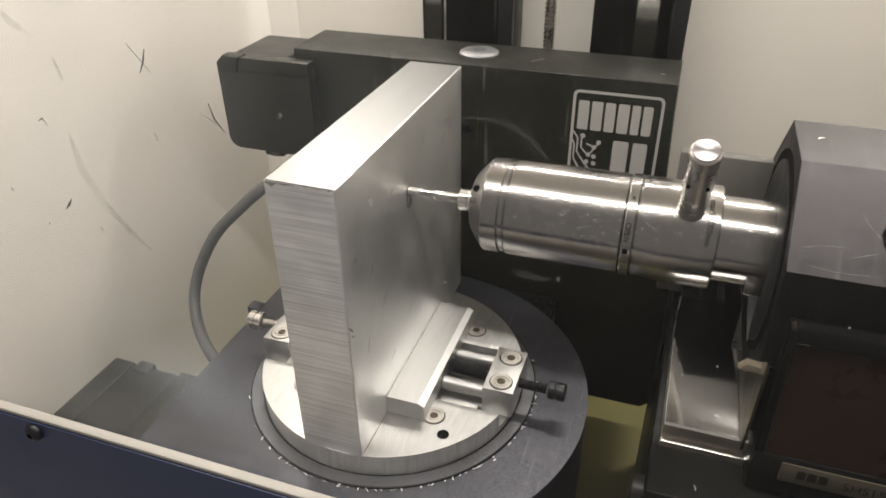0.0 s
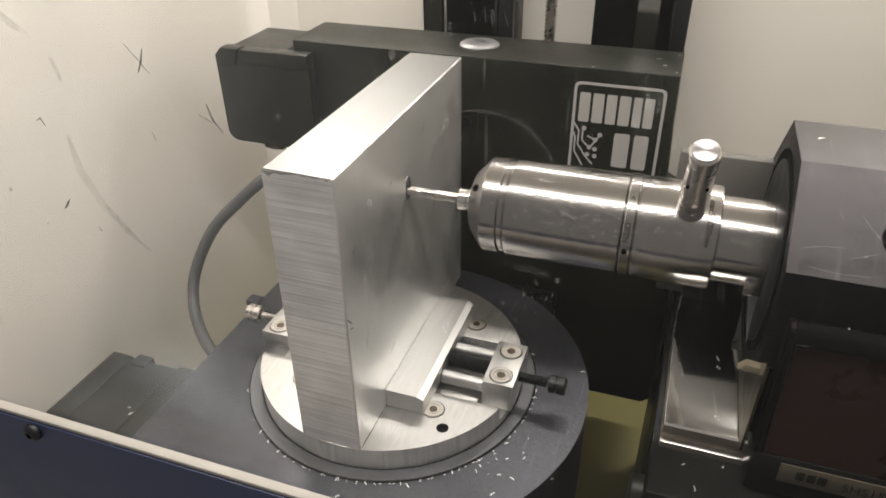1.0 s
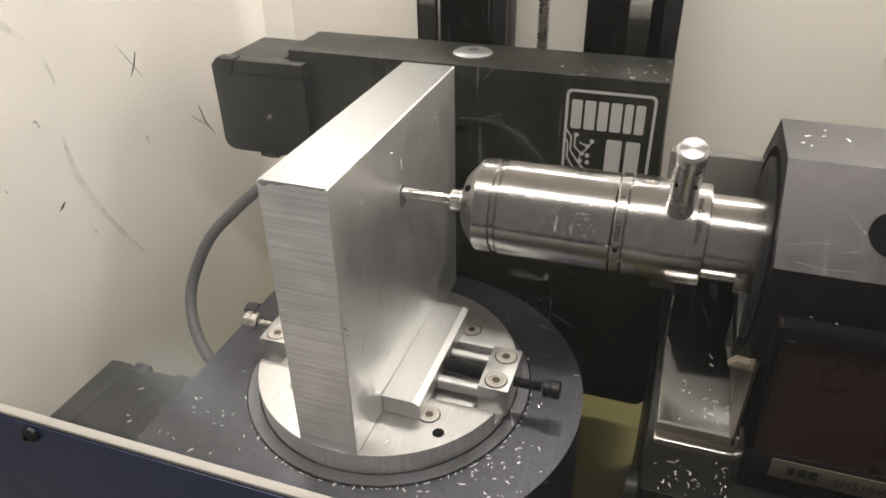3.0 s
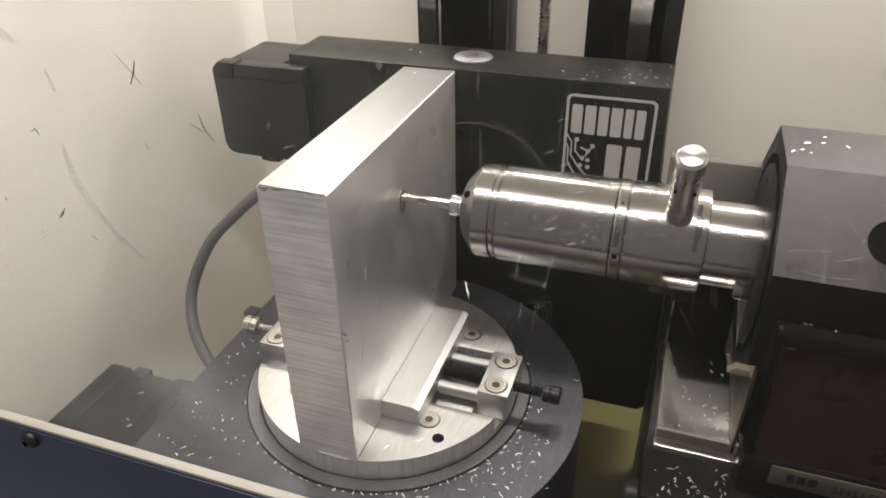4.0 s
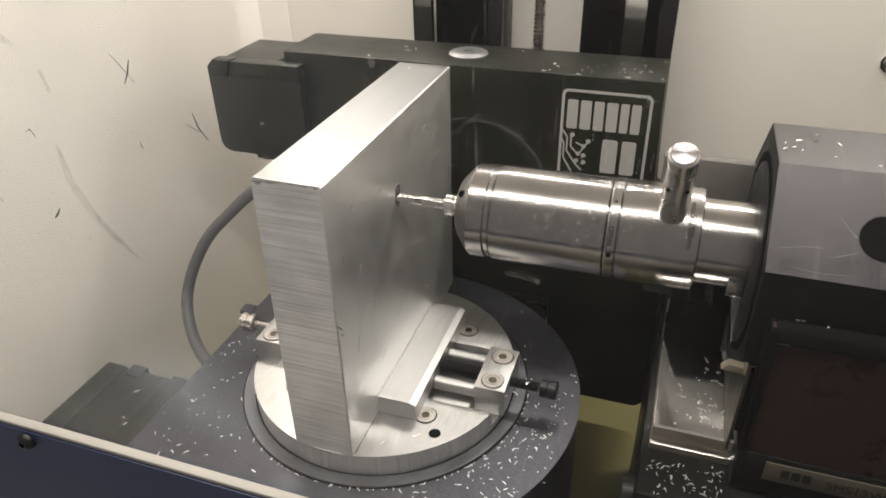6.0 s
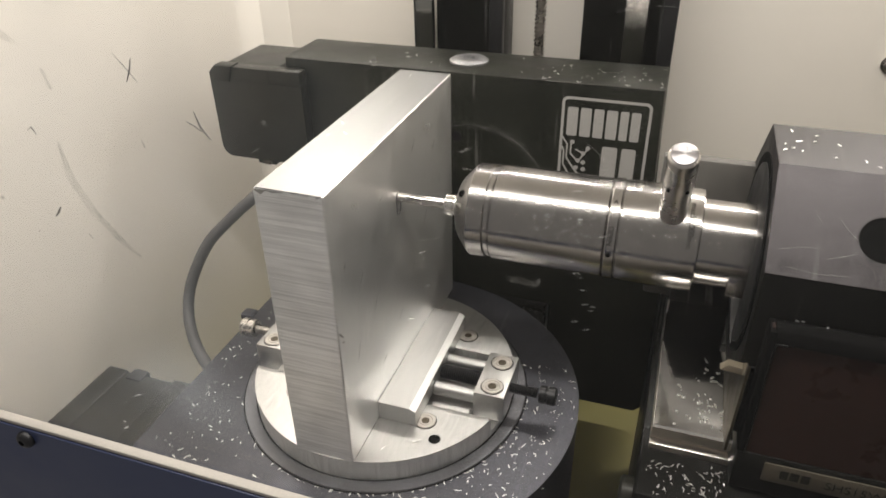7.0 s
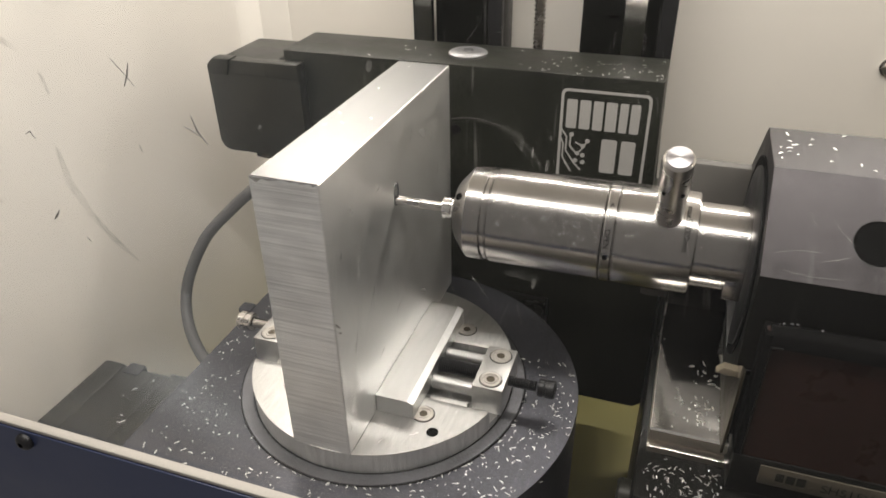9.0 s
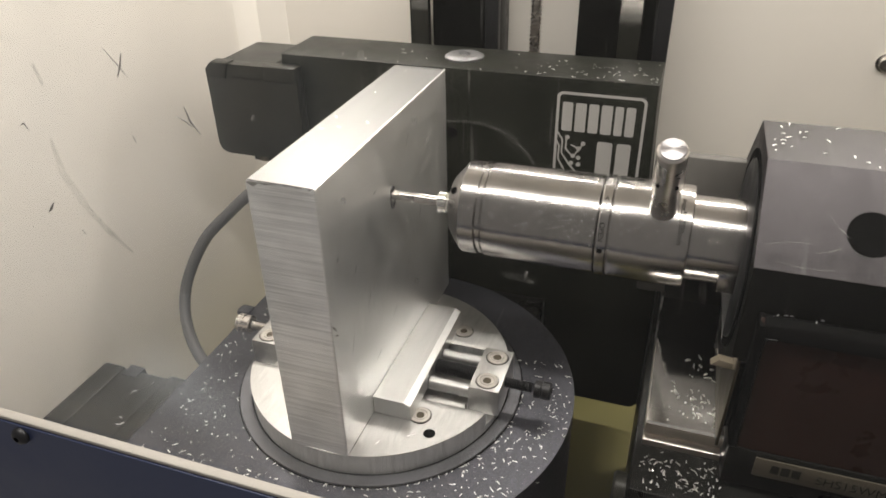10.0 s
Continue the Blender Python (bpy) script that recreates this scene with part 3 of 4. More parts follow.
def vise():
    t = thing("vise", (CX, CY, ZS), "round aluminium vise on the rotary table", "vise")
    MOVERS.append(t)
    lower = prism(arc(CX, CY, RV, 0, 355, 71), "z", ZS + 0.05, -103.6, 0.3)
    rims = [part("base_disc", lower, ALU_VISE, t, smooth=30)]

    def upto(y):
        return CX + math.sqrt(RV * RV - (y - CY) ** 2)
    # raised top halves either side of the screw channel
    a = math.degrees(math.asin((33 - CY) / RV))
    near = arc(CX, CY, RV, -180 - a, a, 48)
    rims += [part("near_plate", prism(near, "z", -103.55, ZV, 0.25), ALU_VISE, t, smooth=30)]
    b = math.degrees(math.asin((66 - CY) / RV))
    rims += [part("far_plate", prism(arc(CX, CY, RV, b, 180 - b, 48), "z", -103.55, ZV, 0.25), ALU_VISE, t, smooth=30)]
    for ob in rims:  # rim rougher and lighter than the top: light reflected off the slab, as colour
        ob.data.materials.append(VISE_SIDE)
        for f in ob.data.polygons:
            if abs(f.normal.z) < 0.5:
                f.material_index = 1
    part("centre_bar", box(-47, 6, 33.05, 65.95, -103.5, ZV - 0.05, 0.2), ALU_VISE, t)
    # jaws
    part("movable_jaw", prism([(0.15, -97.6), (13.9, -97.6), (13.9, -91.3), (11.6, -90.2), (0.15, -90.2)], "y", 21.4, 79.4, 0.25), JAW, t, smooth=12)
    part("fixed_jaw", prism([(-20.75, -97.6), (-34.6, -97.6), (-34.6, -91.3), (-32.3, -90.2), (-20.75, -90.2)], "y", 21.4, 79.4, 0.25), JAW, t, smooth=12)
    # nut blocks with screws, rods and clamp screws
    for s, mx in ((1, 0.0), (-1, 2 * CX)):
        fx = lambda x: x if s > 0 else mx - x
        xs = sorted((fx(29.6), fx(40.8)))
        nb = part("nut_block", box(xs[0], xs[1], 38.0, 61.4, -103.5, -92, 0.35), ALU_VISE, t)
        socket_screw(t, fx(35.3), 42.8, -92, 3.9, SCREW_HEAD)
        socket_screw(t, fx(35.5), 56.3, -92, 3.9, SCREW_HEAD)
        if s > 0:
            part("guide_bar", box(*sorted((fx(15), fx(29))), 34.4, 37.6, -103.5, -99.4, 0.3), ALU_VISE, t)
            part("guide_rod", rod((fx(14), 41.5, -97.0), (fx(29.7), 41.5, -97.0), 2.6), JAW, t, "dull steel guide rod")
            part("guide_rod", rod((fx(14), 57.5, -97.0), (fx(29.7), 57.5, -97.0), 2.6), JAW, t, "dull steel guide rod")
            prof = []
            d = 0.0
            while d < 15:
                prof += [(d, 2.4), (d + 0.35, 2.9), (d + 0.7, 2.4)]
                d += 0.8
            part("clamp_screw", lathe((fx(14), 49.3, -95.6), (fx(30), 49.3, -95.6), prof, 20), DARK_STEEL, t, "black threaded clamp screw")
        prof = []
        d = 0.0
        while d < (10 if s > 0 else 6):
            prof += [(d, 1.6), (d + 0.35, 2.0), (d + 0.7, 1.6)]
            d += 0.8
        # the far bolt is screwed in deeper than the near one
        hd, zb, rb = (51.6, -95.6, 3.3) if s > 0 else (47.0, -93.5, 3.7)
        bolt = part("clamp_bolt", lathe((fx(40.5), 48.2, zb), (fx(51), 48.2, zb), prof, 20), DARK_STEEL if s > 0 else STEEL, t, "threaded clamp bolt")
        part("bolt_head", lathe((fx(hd), 48.2, zb), (fx(57), 48.2, zb), [(0, rb - 0.4), (0.3, rb), (2.2, rb), (2.4, rb - 0.35), (2.9, rb - 0.35), (3.1, rb), (5.6, rb), (6.1, rb - 0.4), (6.1, 1.6), (3.5, 1.5)], 28), DARK_STEEL if s > 0 else STEEL, bolt)
        socket_screw(t, fx(16.2), 24.9, ZV, 3.7, SCREW_HEAD)
        socket_screw(t, fx(16.6), 74.8, ZV, 3.7, SCREW_HEAD)
    part("dowel_hole", lathe((22, 17.8, ZV - 0.3), (22, 17.8, ZV + 0.04), [(0, 2.1), (0.33, 2.1), (0.33, 1.0)], 24), INK, t, "dark drilled hole")
    # dark line drawn along the seam between block and disc
    part("seam_line", box(-0.3, 0.1, 2.0, 18.4, ZV - 0.2, ZV + 0.05, 0), INK, t)
    return t


vise()


# ---- workpiece with the slot being cut ----
SLOT_Y, SLOT_LO, SLOT_HI, SLOT_R = 49.2, -28.7, -24.2, 1.65


def workpiece():
    t = thing("aluminium_block", (-10.3, 52.8, ZV), "thick bare aluminium block with a milled slot, held upright", "metal block")
    MOVERS.append(t)
    x0, x1, y0, y1, z0, z1 = -20.6, 0.0, 0.0, 105.6, ZV, 0.0
    c = 0.35
    hole = arc(SLOT_Y, SLOT_HI, SLOT_R, 0, 180, 14) + arc(SLOT_Y, SLOT_LO, SLOT_R, 180, 360, 14)
    bm, loops = sheet_with_hole([(y0 + c, z0 + c), (y1 - c, z0 + c), (y1 - c, z1 - c), (y0 + c, z1 - c)], hole, lambda u, v: (x1, u, v))
    rim = loops[1]
    deep = [bm.verts.new((x1 - 6.5, u, v)) for u, v in hole]
    n = len(hole)
    for i in range(n):
        bm.faces.new((rim[i], rim[(i + 1) % n], deep[(i + 1) % n], deep[i]))
    bm.faces.new(deep)
    # bevel strips round the face, hidden back side
    o = loops[0]
    outer = [bm.verts.new((x1 - c, u, v)) for u, v in ((y0, z0), (y1, z0), (y1, z1), (y0, z1))]
    for i in range(4):
        bm.faces.new((o[i], o[(i + 1) % 4], outer[(i + 1) % 4], outer[i]))
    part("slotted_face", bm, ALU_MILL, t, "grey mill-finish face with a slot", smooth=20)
    part("slot_burr", tube([(0.05, u, v) for u, v in hole + hole[:1]], 0.22, 8, 2), ALU_TOP, t, "bright burr round the slot")
    part("top_face", prism([(x0 + c, y0 + c), (x1 - c, y0 + 0.1), (x1 - c, y1 - 0.1), (x0 + c, y1 - c)], "z", z1 - c, z1), ALU_TOP, t, "milled top, darkened in colour against lamp glare", smooth=20)
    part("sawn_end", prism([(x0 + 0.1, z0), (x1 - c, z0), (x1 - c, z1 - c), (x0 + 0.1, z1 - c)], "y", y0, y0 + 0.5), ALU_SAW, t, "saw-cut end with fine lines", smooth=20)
    bm = bmesh.new()
    a = [bm.verts.new(p) for p in ((x0, y0 + 0.5, z0), (x1 - c, y0 + 0.5, z0), (x1 - c, y1, z0), (x0, y1, z0))]
    b = [bm.verts.new(p) for p in ((x0, y0 + 0.5, z1 - c), (x1 - c, y0 + 0.5, z1 - c), (x1 - c, y1, z1 - c), (x0, y1, z1 - c))]
    bm.faces.new(a[::-1])
    bm.faces.new((a[2], a[3], b[3], b[2]))
    bm.faces.new((a[3], a[0], b[0], b[3]))
    part("core", bm, ALU_MILL, t, smooth=20)
    def fleck(name, y, z, n, a, w, mat):
        c_, s_ = math.cos(a), math.sin(a)
        ends = [(-n, 0), (-0.3 * n, w), (0.4 * n, 0.8 * w), (n, 0), (0.3 * n, -w), (-0.5 * n, -0.7 * w)]
        part(name, prism([(y + u * c_ - v * s_, z + u * s_ + v * c_) for u, v in ends], "x", -0.05, 0.025), mat, t)
    fleck("dent", 1.6, -46.2, 2.4, -0.9, 0.35, MARK)
    fleck("dent", 2.6, -49.4, 1.3, -0.5, 0.25, MARK)
    fleck("dent", 3.0, -88.0, 1.2, 0.8, 0.2, MARK)
    for y, z, n, a, w in ((18, -36, 2.2, 1.1, 0.5), (26, -52, 3.4, 0.9, 0.4), (60, -58, 4.2, 0.8, 0.3), (64, -12, 3.0, 1.0, 0.3), (84, -20, 2.4, 0.7, 0.8), (36, -18, 1.8, 0.2, 0.5),
                          (12, -60, 3.6, 1.2, 0.6), (46, -70, 3.0, 0.6, 0.4), (74, -44, 3.8, 1.0, 0.3), (30, -78, 2.6, 0.4, 0.5), (90, -36, 2.0, 1.3, 0.6), (8, -26, 2.4, 0.9, 0.4)):
        fleck("scuff", y, z, n, a, w, SCUFF)
    # nicks along the sawn top edge and small pits in the top
    rnd = random.Random(21)
    for x, w, h in ((-18.6, 2.0, 1.5), (-14.8, 2.4, 0.6), (-16.6, 1.0, 0.4), (-13.2, 1.8, 0.3), (-8.4, 0.8, 0.3), (-4.9, 1.3, 0.25), (-1.6, 0.6, 0.5)):
        nick = [(x - w, -c), (x - 0.4 * w, -c - 0.6 * h), (x + 0.1 * w, -c - h), (x + 0.6 * w, -c - 0.5 * h), (x + w, -c)]
        part("nick", prism(nick, "y", y0 - 0.03, y0 + 0.2), MARK, t)
    for _ in range(26):
        x, y, q = rnd.uniform(-18, -3), rnd.uniform(4, 70), rnd.uniform(0.16, 0.34)
        part("pit", prism(arc(x, y, q, 0, 300, 5), "z", -0.1, 0.02), MARK, t)
    return t


workpiece()

# ---- spindle ----
AY, AZ = 49.2, -24.3


def spindle():
    t = thing("spindle", (60, AY, AZ), "polished steel high-speed spindle with a lock lever", "spindle")
    FEEDERS.append(t)
    L = lambda prof, seg=64: lathe((0, AY, AZ), (1, AY, AZ), prof, seg)
    part("collet_nut", L([(17.6, 1.7), (17.7, 3.2), (18.1, 3.6), (20.6, 3.6), (20.8, 3.2), (21.4, 3.1), (21.5, 4.0), (21.8, 4.3), (23.3, 4.4), (23.3, 3.0)], 40), STEEL_BRIGHT, t, "small steel collet")
    part("nose_cap", L([(22.8, 3.0), (23.0, 7.4), (23.3, 8.8), (24.0, 10.0), (27.6, 14.2), (28.0, 14.55), (28.4, 14.9), (33.3, 14.9), (33.6, 14.5), (33.7, 13.9)]), BARREL, t, smooth=18)
    part("wrench_hole", rod((25.2, AY - 7.4, AZ + 8.2), (26.2, AY - 8.0, AZ + 8.9), 1.15, 0.1, 16), INK, t, "small dark wrench hole")
    part("groove", L([(33.5, 14.2), (33.9, 14.2), (34.0, 14.45), (35.0, 14.45), (35.1, 14.2), (35.5, 14.2)]), BARREL, t)
    part("barrel", L([(35.3, 13.9), (35.4, 14.5), (35.8, 15.0), (69.3, 15.0), (69.5, 14.7), (69.6, 14.2)]), BARREL, t)
    part("lock_ring", L([(69.6, 14.2), (69.85, 14.3), (70.0, 15.2), (70.2, 15.35), (72.7, 15.35), (72.9, 15.1), (73.0, 14.4)]), BARREL, t)
    part("rear_barrel", L([(73.0, 14.4), (73.2, 14.4), (73.4, 15.1), (73.8, 15.25), (94.4, 15.25), (95.0, 15.0), (95.1, 14.0)]), BARREL, t)
    part("rear_ring", L([(95.0, 13.3), (95.3, 12.6), (95.8, 12.6), (110.5, 12.6)]), BARREL, t)
    # lever pin, standing out radially
    a = Vector((0, -25.7, 37.7)).normalized()
    o = Vector((86.9, AY, AZ))
    p0, p1 = o + a * 9, o + a * 44.7
    lev = part("lever_pin", lathe(p0, p1, [(0, 3.9), (35.0, 3.8), (35.4, 3.5), (35.6, 3.2)], 40), PIN_BODY, t, "steel lock lever pin")
    side = a.cross(Vector((1, 0, 0)))
    # lathe-turned end face, with its own axis along the pin
    cap = bmesh.new()
    bmesh.ops.create_cone(cap, cap_ends=True, segments=40, radius1=0.0033, radius2=0.0031, depth=0.0004)
    me = bpy.data.meshes.new("pin_end")
    cap.to_mesh(me)
    cap.free()
    me.materials.append(PIN_FACE)
    end = new("pin_end", me)
    end.parent = lev
    end.matrix_local = Matrix.Translation((p1 + a * 0.05 - BASE[lev.name]) / 1000) @ a.to_track_quat("Z", "Y").to_matrix().to_4x4()
    tagged(end, "turned pin end with a fan-shaped sheen")
    for s in (-1, 1):
        q = o + a * 32 + Vector((s * 2.0, 0, 0)) + side * (-3.2)
        part("pin_hole", lathe(q, q - side, [(-0.3, 0.85), (0.1, 0.85), (0.1, 0.4)], 16), INK, lev)
    # spots along the rear ring, and the clamp shoe under it
    part("clamp_shoe", box(104.3, 109.3, 37.2, 44, -34.4, -26.5, 0.5), BARREL, t)
    part("pointer", prism([(106.2, -34.4), (109.2, -34.4), (110.2, -54.4), (109.3, -53.0)], "y", 40.6, 43, 0.3), PIN_END, t, "slim pointed steel bracket")
    return t


SPINDLE = spindle()


def ring_text(parent, words, x, r, angle, size, roll):
    cu = bpy.data.curves.new("engraving", "FONT")
    cu.body, cu.size, cu.extrude, cu.align_x = words, size / 1000, 0.00002, "CENTER"
    ob = new("engraving", cu)
    a = radians(angle)
    out = Vector((0, -math.cos(a), math.sin(a)))
    along = Vector((0, math.sin(a), math.cos(a)))  # upwards round the barrel
    xa = Vector((1, 0, 0))
    right = -along if roll else xa
    up = xa if roll else along
    m = Matrix((right, up, out)).transposed().to_4x4()
    p = Vector((x, AY, AZ)) + out * (r + 0.03)
    m.translation = p / 1000
    deps = bpy.context.evaluated_depsgraph_get()
    me = bpy.data.meshes.new_from_object(ob.evaluated_get(deps))
    bpy.data.objects.remove(ob)
    ob = new("engraving", me)
    # bend the flat letters round the barrel
    for v in me.vertices:
        w = m @ v.co * 1000
        d = (w - Vector((x, AY, AZ))).dot(along)
        b = a + d / r
        rr = r + 0.02 + (w - p).dot(out)
        v.co = (Vector((w.x, AY - math.cos(b) * rr, AZ + math.sin(b) * rr)) - BASE[parent.name]) / 1000
    me.materials.clear()
    me.materials.append(INK)
    ob.parent = parent
    return ob


ring_text(SPINDLE, "OPEN", 70.5, 15.35, 20, 2.2, True)
ring_text(SPINDLE, "<", 70.5, 15.35, 58, 2.5, True)
ring_text(SPINDLE, "<-", 70.5, 15.35, 48, 2.5, True)
ring_text(SPINDLE, "max50,000min", 91.6, 15.25, 44, 2.35, True)
part("index_dot", lathe((71.3, AY - 15.2, AZ - 0.4), (71.3, AY - 15.42, AZ - 0.4), [(0, 0.8), (0.2, 0.8), (0.2, 0.3)], 16), INK, SPINDLE)


def end_mill():
    """The cutter is a part of the spindle and turns on its own axis."""
    bm = lathe((0, AY, AZ), (1, AY, AZ), [(-5.6, 1.0), (-5.5, 1.5), (9.2, 1.5), (9.6, 1.35), (9.7, 1.62), (17.9, 1.62)], 28)
    for v in bm.verts:
        if v.co.x < 9.3:
            a = math.atan2(v.co.z - AZ, v.co.y - AY)
            k = 1 + 0.04 * math.cos(4 * (a + v.co.x * 0.35))
            v.co.y, v.co.z = AY + (v.co.y - AY) * k, AZ + (v.co.z - AZ) * k
    return part("end_mill", bm, CARBIDE, SPINDLE, "slim carbide end mill")


CUTTER = end_mill()


# ---- spindle carriage ----
def housing():
    t = thing("spindle_housing", (150, 52, -61), "worn dark grey anodised octagonal spindle housing", "machine housing")
    FEEDERS.append(t)
    # housing split in two: the lower half's shade is put into a blacker material
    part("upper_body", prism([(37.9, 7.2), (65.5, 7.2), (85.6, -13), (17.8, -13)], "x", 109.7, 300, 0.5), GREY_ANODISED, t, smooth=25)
    part("lower_body", prism([(85.6, -13.05), (85.6, -42), (66.5, -61), (36.9, -61), (17.8, -42), (17.8, -13.05)], "x", 109.7, 300, 0.4), ANODISED, t, "lower half of the housing, its shade put into a darker colour", smooth=25)
    part("bore_ring", lathe((109.75, AY + 1, AZ - 2), (108.75, AY + 1, AZ - 2), [(0, 29.0), (0.35, 29.0), (0.35, 26.4), (0.1, 26.2)], 72), INK, t, "dark gap round the bore")
    part("bore_plate", lathe((109.75, AY + 1, AZ - 2), (108.75, AY + 1, AZ - 2), [(0, 26.1), (0.5, 26.1), (0.7, 25.7), (0.7, 12)], 72), DARK_STEEL, t, "dark steel end plate of the bore")
    up = Vector((0, -1, 1)).normalized()
    c = Vector((134.8, 26.3, -4.3))
    # no recess here: the bore's inner shade is the disc's black colour
    part("side_hole", lathe(c - up * 0.3, c + up * 0.05, [(0, 5.6), (0.34, 5.6), (0.34, 5.0)], 40), INK, t, "flat black disc for the shade inside a round bore")
    along = Vector((0, 1, 1)).normalized()
    for pts, wide in (([(119.5, 5.5), (119.9, 3.8), (121.0, 2.6)], 0.22), ([(124.5, 4.5), (127.0, 1.2), (130.0, -1.6)], 0.2), ([(112.5, -5.8), (117.0, -4.6), (122.0, -4.3)], 0.16), ([(123, -6.6), (126, -5.6), (128.6, -4.6)], 0.18),
                      ([(131, 9), (135, 9.6), (140, 9.4)], 0.12), ([(140, -6), (146, -7), (152, -6.4)], 0.16), ([(114, -9.8), (121, -10.6), (128, -10.2)], 0.14)):
        mark = [Vector((x, c.y, c.z)) + along * v + up * 0.03 for x, v in pts]
        part("scratch", tube(mark, wide * 0.5, 6, 4), SCUFF, t)
    part("rear_bracket", box(82, 112, 80, 84.5, -66, -12.4, 0.8), MATTE_GREY, t)
    return t


housing()


def flat_text(parent, words, x, y, z, size):
    """Printed letters standing on a face that looks along -y."""
    cu = bpy.data.curves.new("print", "FONT")
    cu.body, cu.size, cu.extrude = words, size / 1000, 0.00003
    ob = new("print", cu)
    me = bpy.data.meshes.new_from_object(ob.evaluated_get(bpy.context.evaluated_depsgraph_get()))
    bpy.data.objects.remove(ob)
    base = BASE[parent.name]
    for v in me.vertices:
        v.co = (v.co.x + (x - base.x) / 1000, (y - base.y) / 1000 - v.co.z, v.co.y + (z - base.z) / 1000)
    me.materials.clear()
    me.materials.append(DARK_PLASTIC)
    ob = new("print", me)
    ob.parent = parent
    return ob


def carriage():
    t = thing("carriage_cover", (150, 40, -80), "black rail carriage with a dark brown shield", "machine carriage")
    FEEDERS.append(t)
    part("body", box(113.5, 300, 11, 71, -80, -66, 0.8), ANODISED, t)
    part("shield", prism([(11.3, -65.8), (16.5, -65.8), (16.5, -26), (14, -24.4), (12.2, -25.2)], "x", 113.8, 300, 0.4), SHIELD, t, "dark brown plastic shield")
    part("core", box(112.2, 300, 17.9, 70, -65.9, -44, 0.5), ANODISED, t)
    part("label", box(121.0, 185, 10.6, 11.05, -74.4, -67.8, 0.1), LABEL, t, "tan maker label with dark print")
    for xa, xb in ((125.2, 127.3), (127.8, 130.0), (130.5, 132.7)):  # maker's mark as plain bars
        part("label_bar", box(xa, xb, 10.54, 10.7, -72.4, -69.4, 0), DARK_PLASTIC, t)
    flat_text(t, "SHS15WM", 136.4, 10.55, -72.6, 3.9)
    part("end_plate", prism([(11.4, -37), (13.8, -69.6), (49, -69.6), (39, -58.4)], "x", 110.6, 111.4, 0.1), DULL_PLATE, t, "dull steel end plate")
    part("plate_lip", prism([(11.2, -36), (11.4, -40.2), (38, -61), (38.6, -57.8)], "x", 110.2, 110.55, 0.1), BRASS, t, "pale tan edge of the end plate")
    part("top_ledge", prism([(11.15, -28.8), (11.3, -25.4), (12.2, -24.4), (14, -23.8), (17.2, -25.4), (17.2, -28.8)], "x", 114.6, 300, 0.4), INK, t, "black ledge over the shield", smooth=40)
    part("side_rim", box(113.3, 115.2, 11.0, 17.3, -66, -25.0, 0.5), INK, t)
    part("shield_edge", tube([(115.3, 11.1, -66), (115.3, 11.1, -46), (115.3, 11.1, -30), (115.9, 11.1, -28.8), (118, 11.1, -28.6)], 0.35, 10, 6), BLACK_GLOSS, t, "rounded black edge of the shield")
    part("wiper_lip", prism([(104.8, -42.4), (106.6, -40.4), (111.4, -41.0), (111.6, -43.0), (107.2, -42.6)], "y", 14.6, 17.2, 0.1), BRASS, t, "pale cream wiper lip")
    return t


carriage()


def rail():
    t = thing("linear_rail", (150, 40, -81.6), "wide polished steel linear rail on a black base", "linear rail")
    side = [(20, -81.6), (20, -79.4), (21.0, -78.9), (22.6, -78.5), (22.6, -76.5), (21.0, -76.1), (20, -75.6), (20, -72.6), (20.6, -72), (61.4, -72), (62, -72.6), (62, -81.6)]
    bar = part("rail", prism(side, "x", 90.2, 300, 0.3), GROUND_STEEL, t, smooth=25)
    bar.data.materials.append(RAIL_SIDE)  # faces other than the top are rougher, duller and browner
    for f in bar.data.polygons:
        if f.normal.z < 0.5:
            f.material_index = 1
    return t


rail()


def rail_base():
    t = thing("rail_base", (150, 40, Z0), "black anodised base block under the linear rail", "machine base")
    part("body", box(88, 300, 2, 126, Z0, -81.8, 1.0), ANODISED, t)
    part("step", box(87, 300, -14, 1.8, Z0, -90, 1.5), ANODISED, t)
    part("back_block", box(90, 109, 63, 126, -81.6, -56, 0.5), ANODISED, t)
    part("bright_edge", tube([(89.9, 62.9, -81.2), (89.9, 62.9, -70), (89.9, 62.9, -56)], 0.28, 8, 4), STEEL, t, "thin bright line along the block's edge")
    part("knob", lathe((83.6, 8, -90), (88, 8, -90), [(0, 4.4), (0.8, 5.4), (4, 5.4)], 28), DARK_PLASTIC, t)
    return t


rail_base()

DZ = [(0.0, 0.0), (0.5, 1.03), (1.0, 3.01), (1.5, 4.28), (2.0, 4.11), (2.5, 2.31), (2.8, 1.12), (3.1, 0.25), (3.4, -0.2), (3.7, 0.2), (4.0, 0.74),
      (4.5, 2.55), (5.0, 4.08), (5.5, 4.24), (6.0, 2.75), (6.4, 1.12), (6.7, 0.25), (7.0, -0.2), (7.5, 0.34), (8.0, 2.22),
      (8.5, 4.0), (9.0, 4.26), (9.5, 3.07), (10.0, 1.12)]
DX = [(0.0, 0.0), (2.5, -0.42), (5.0, -0.75), (7.5, -1.03), (10.0, -1.36)]


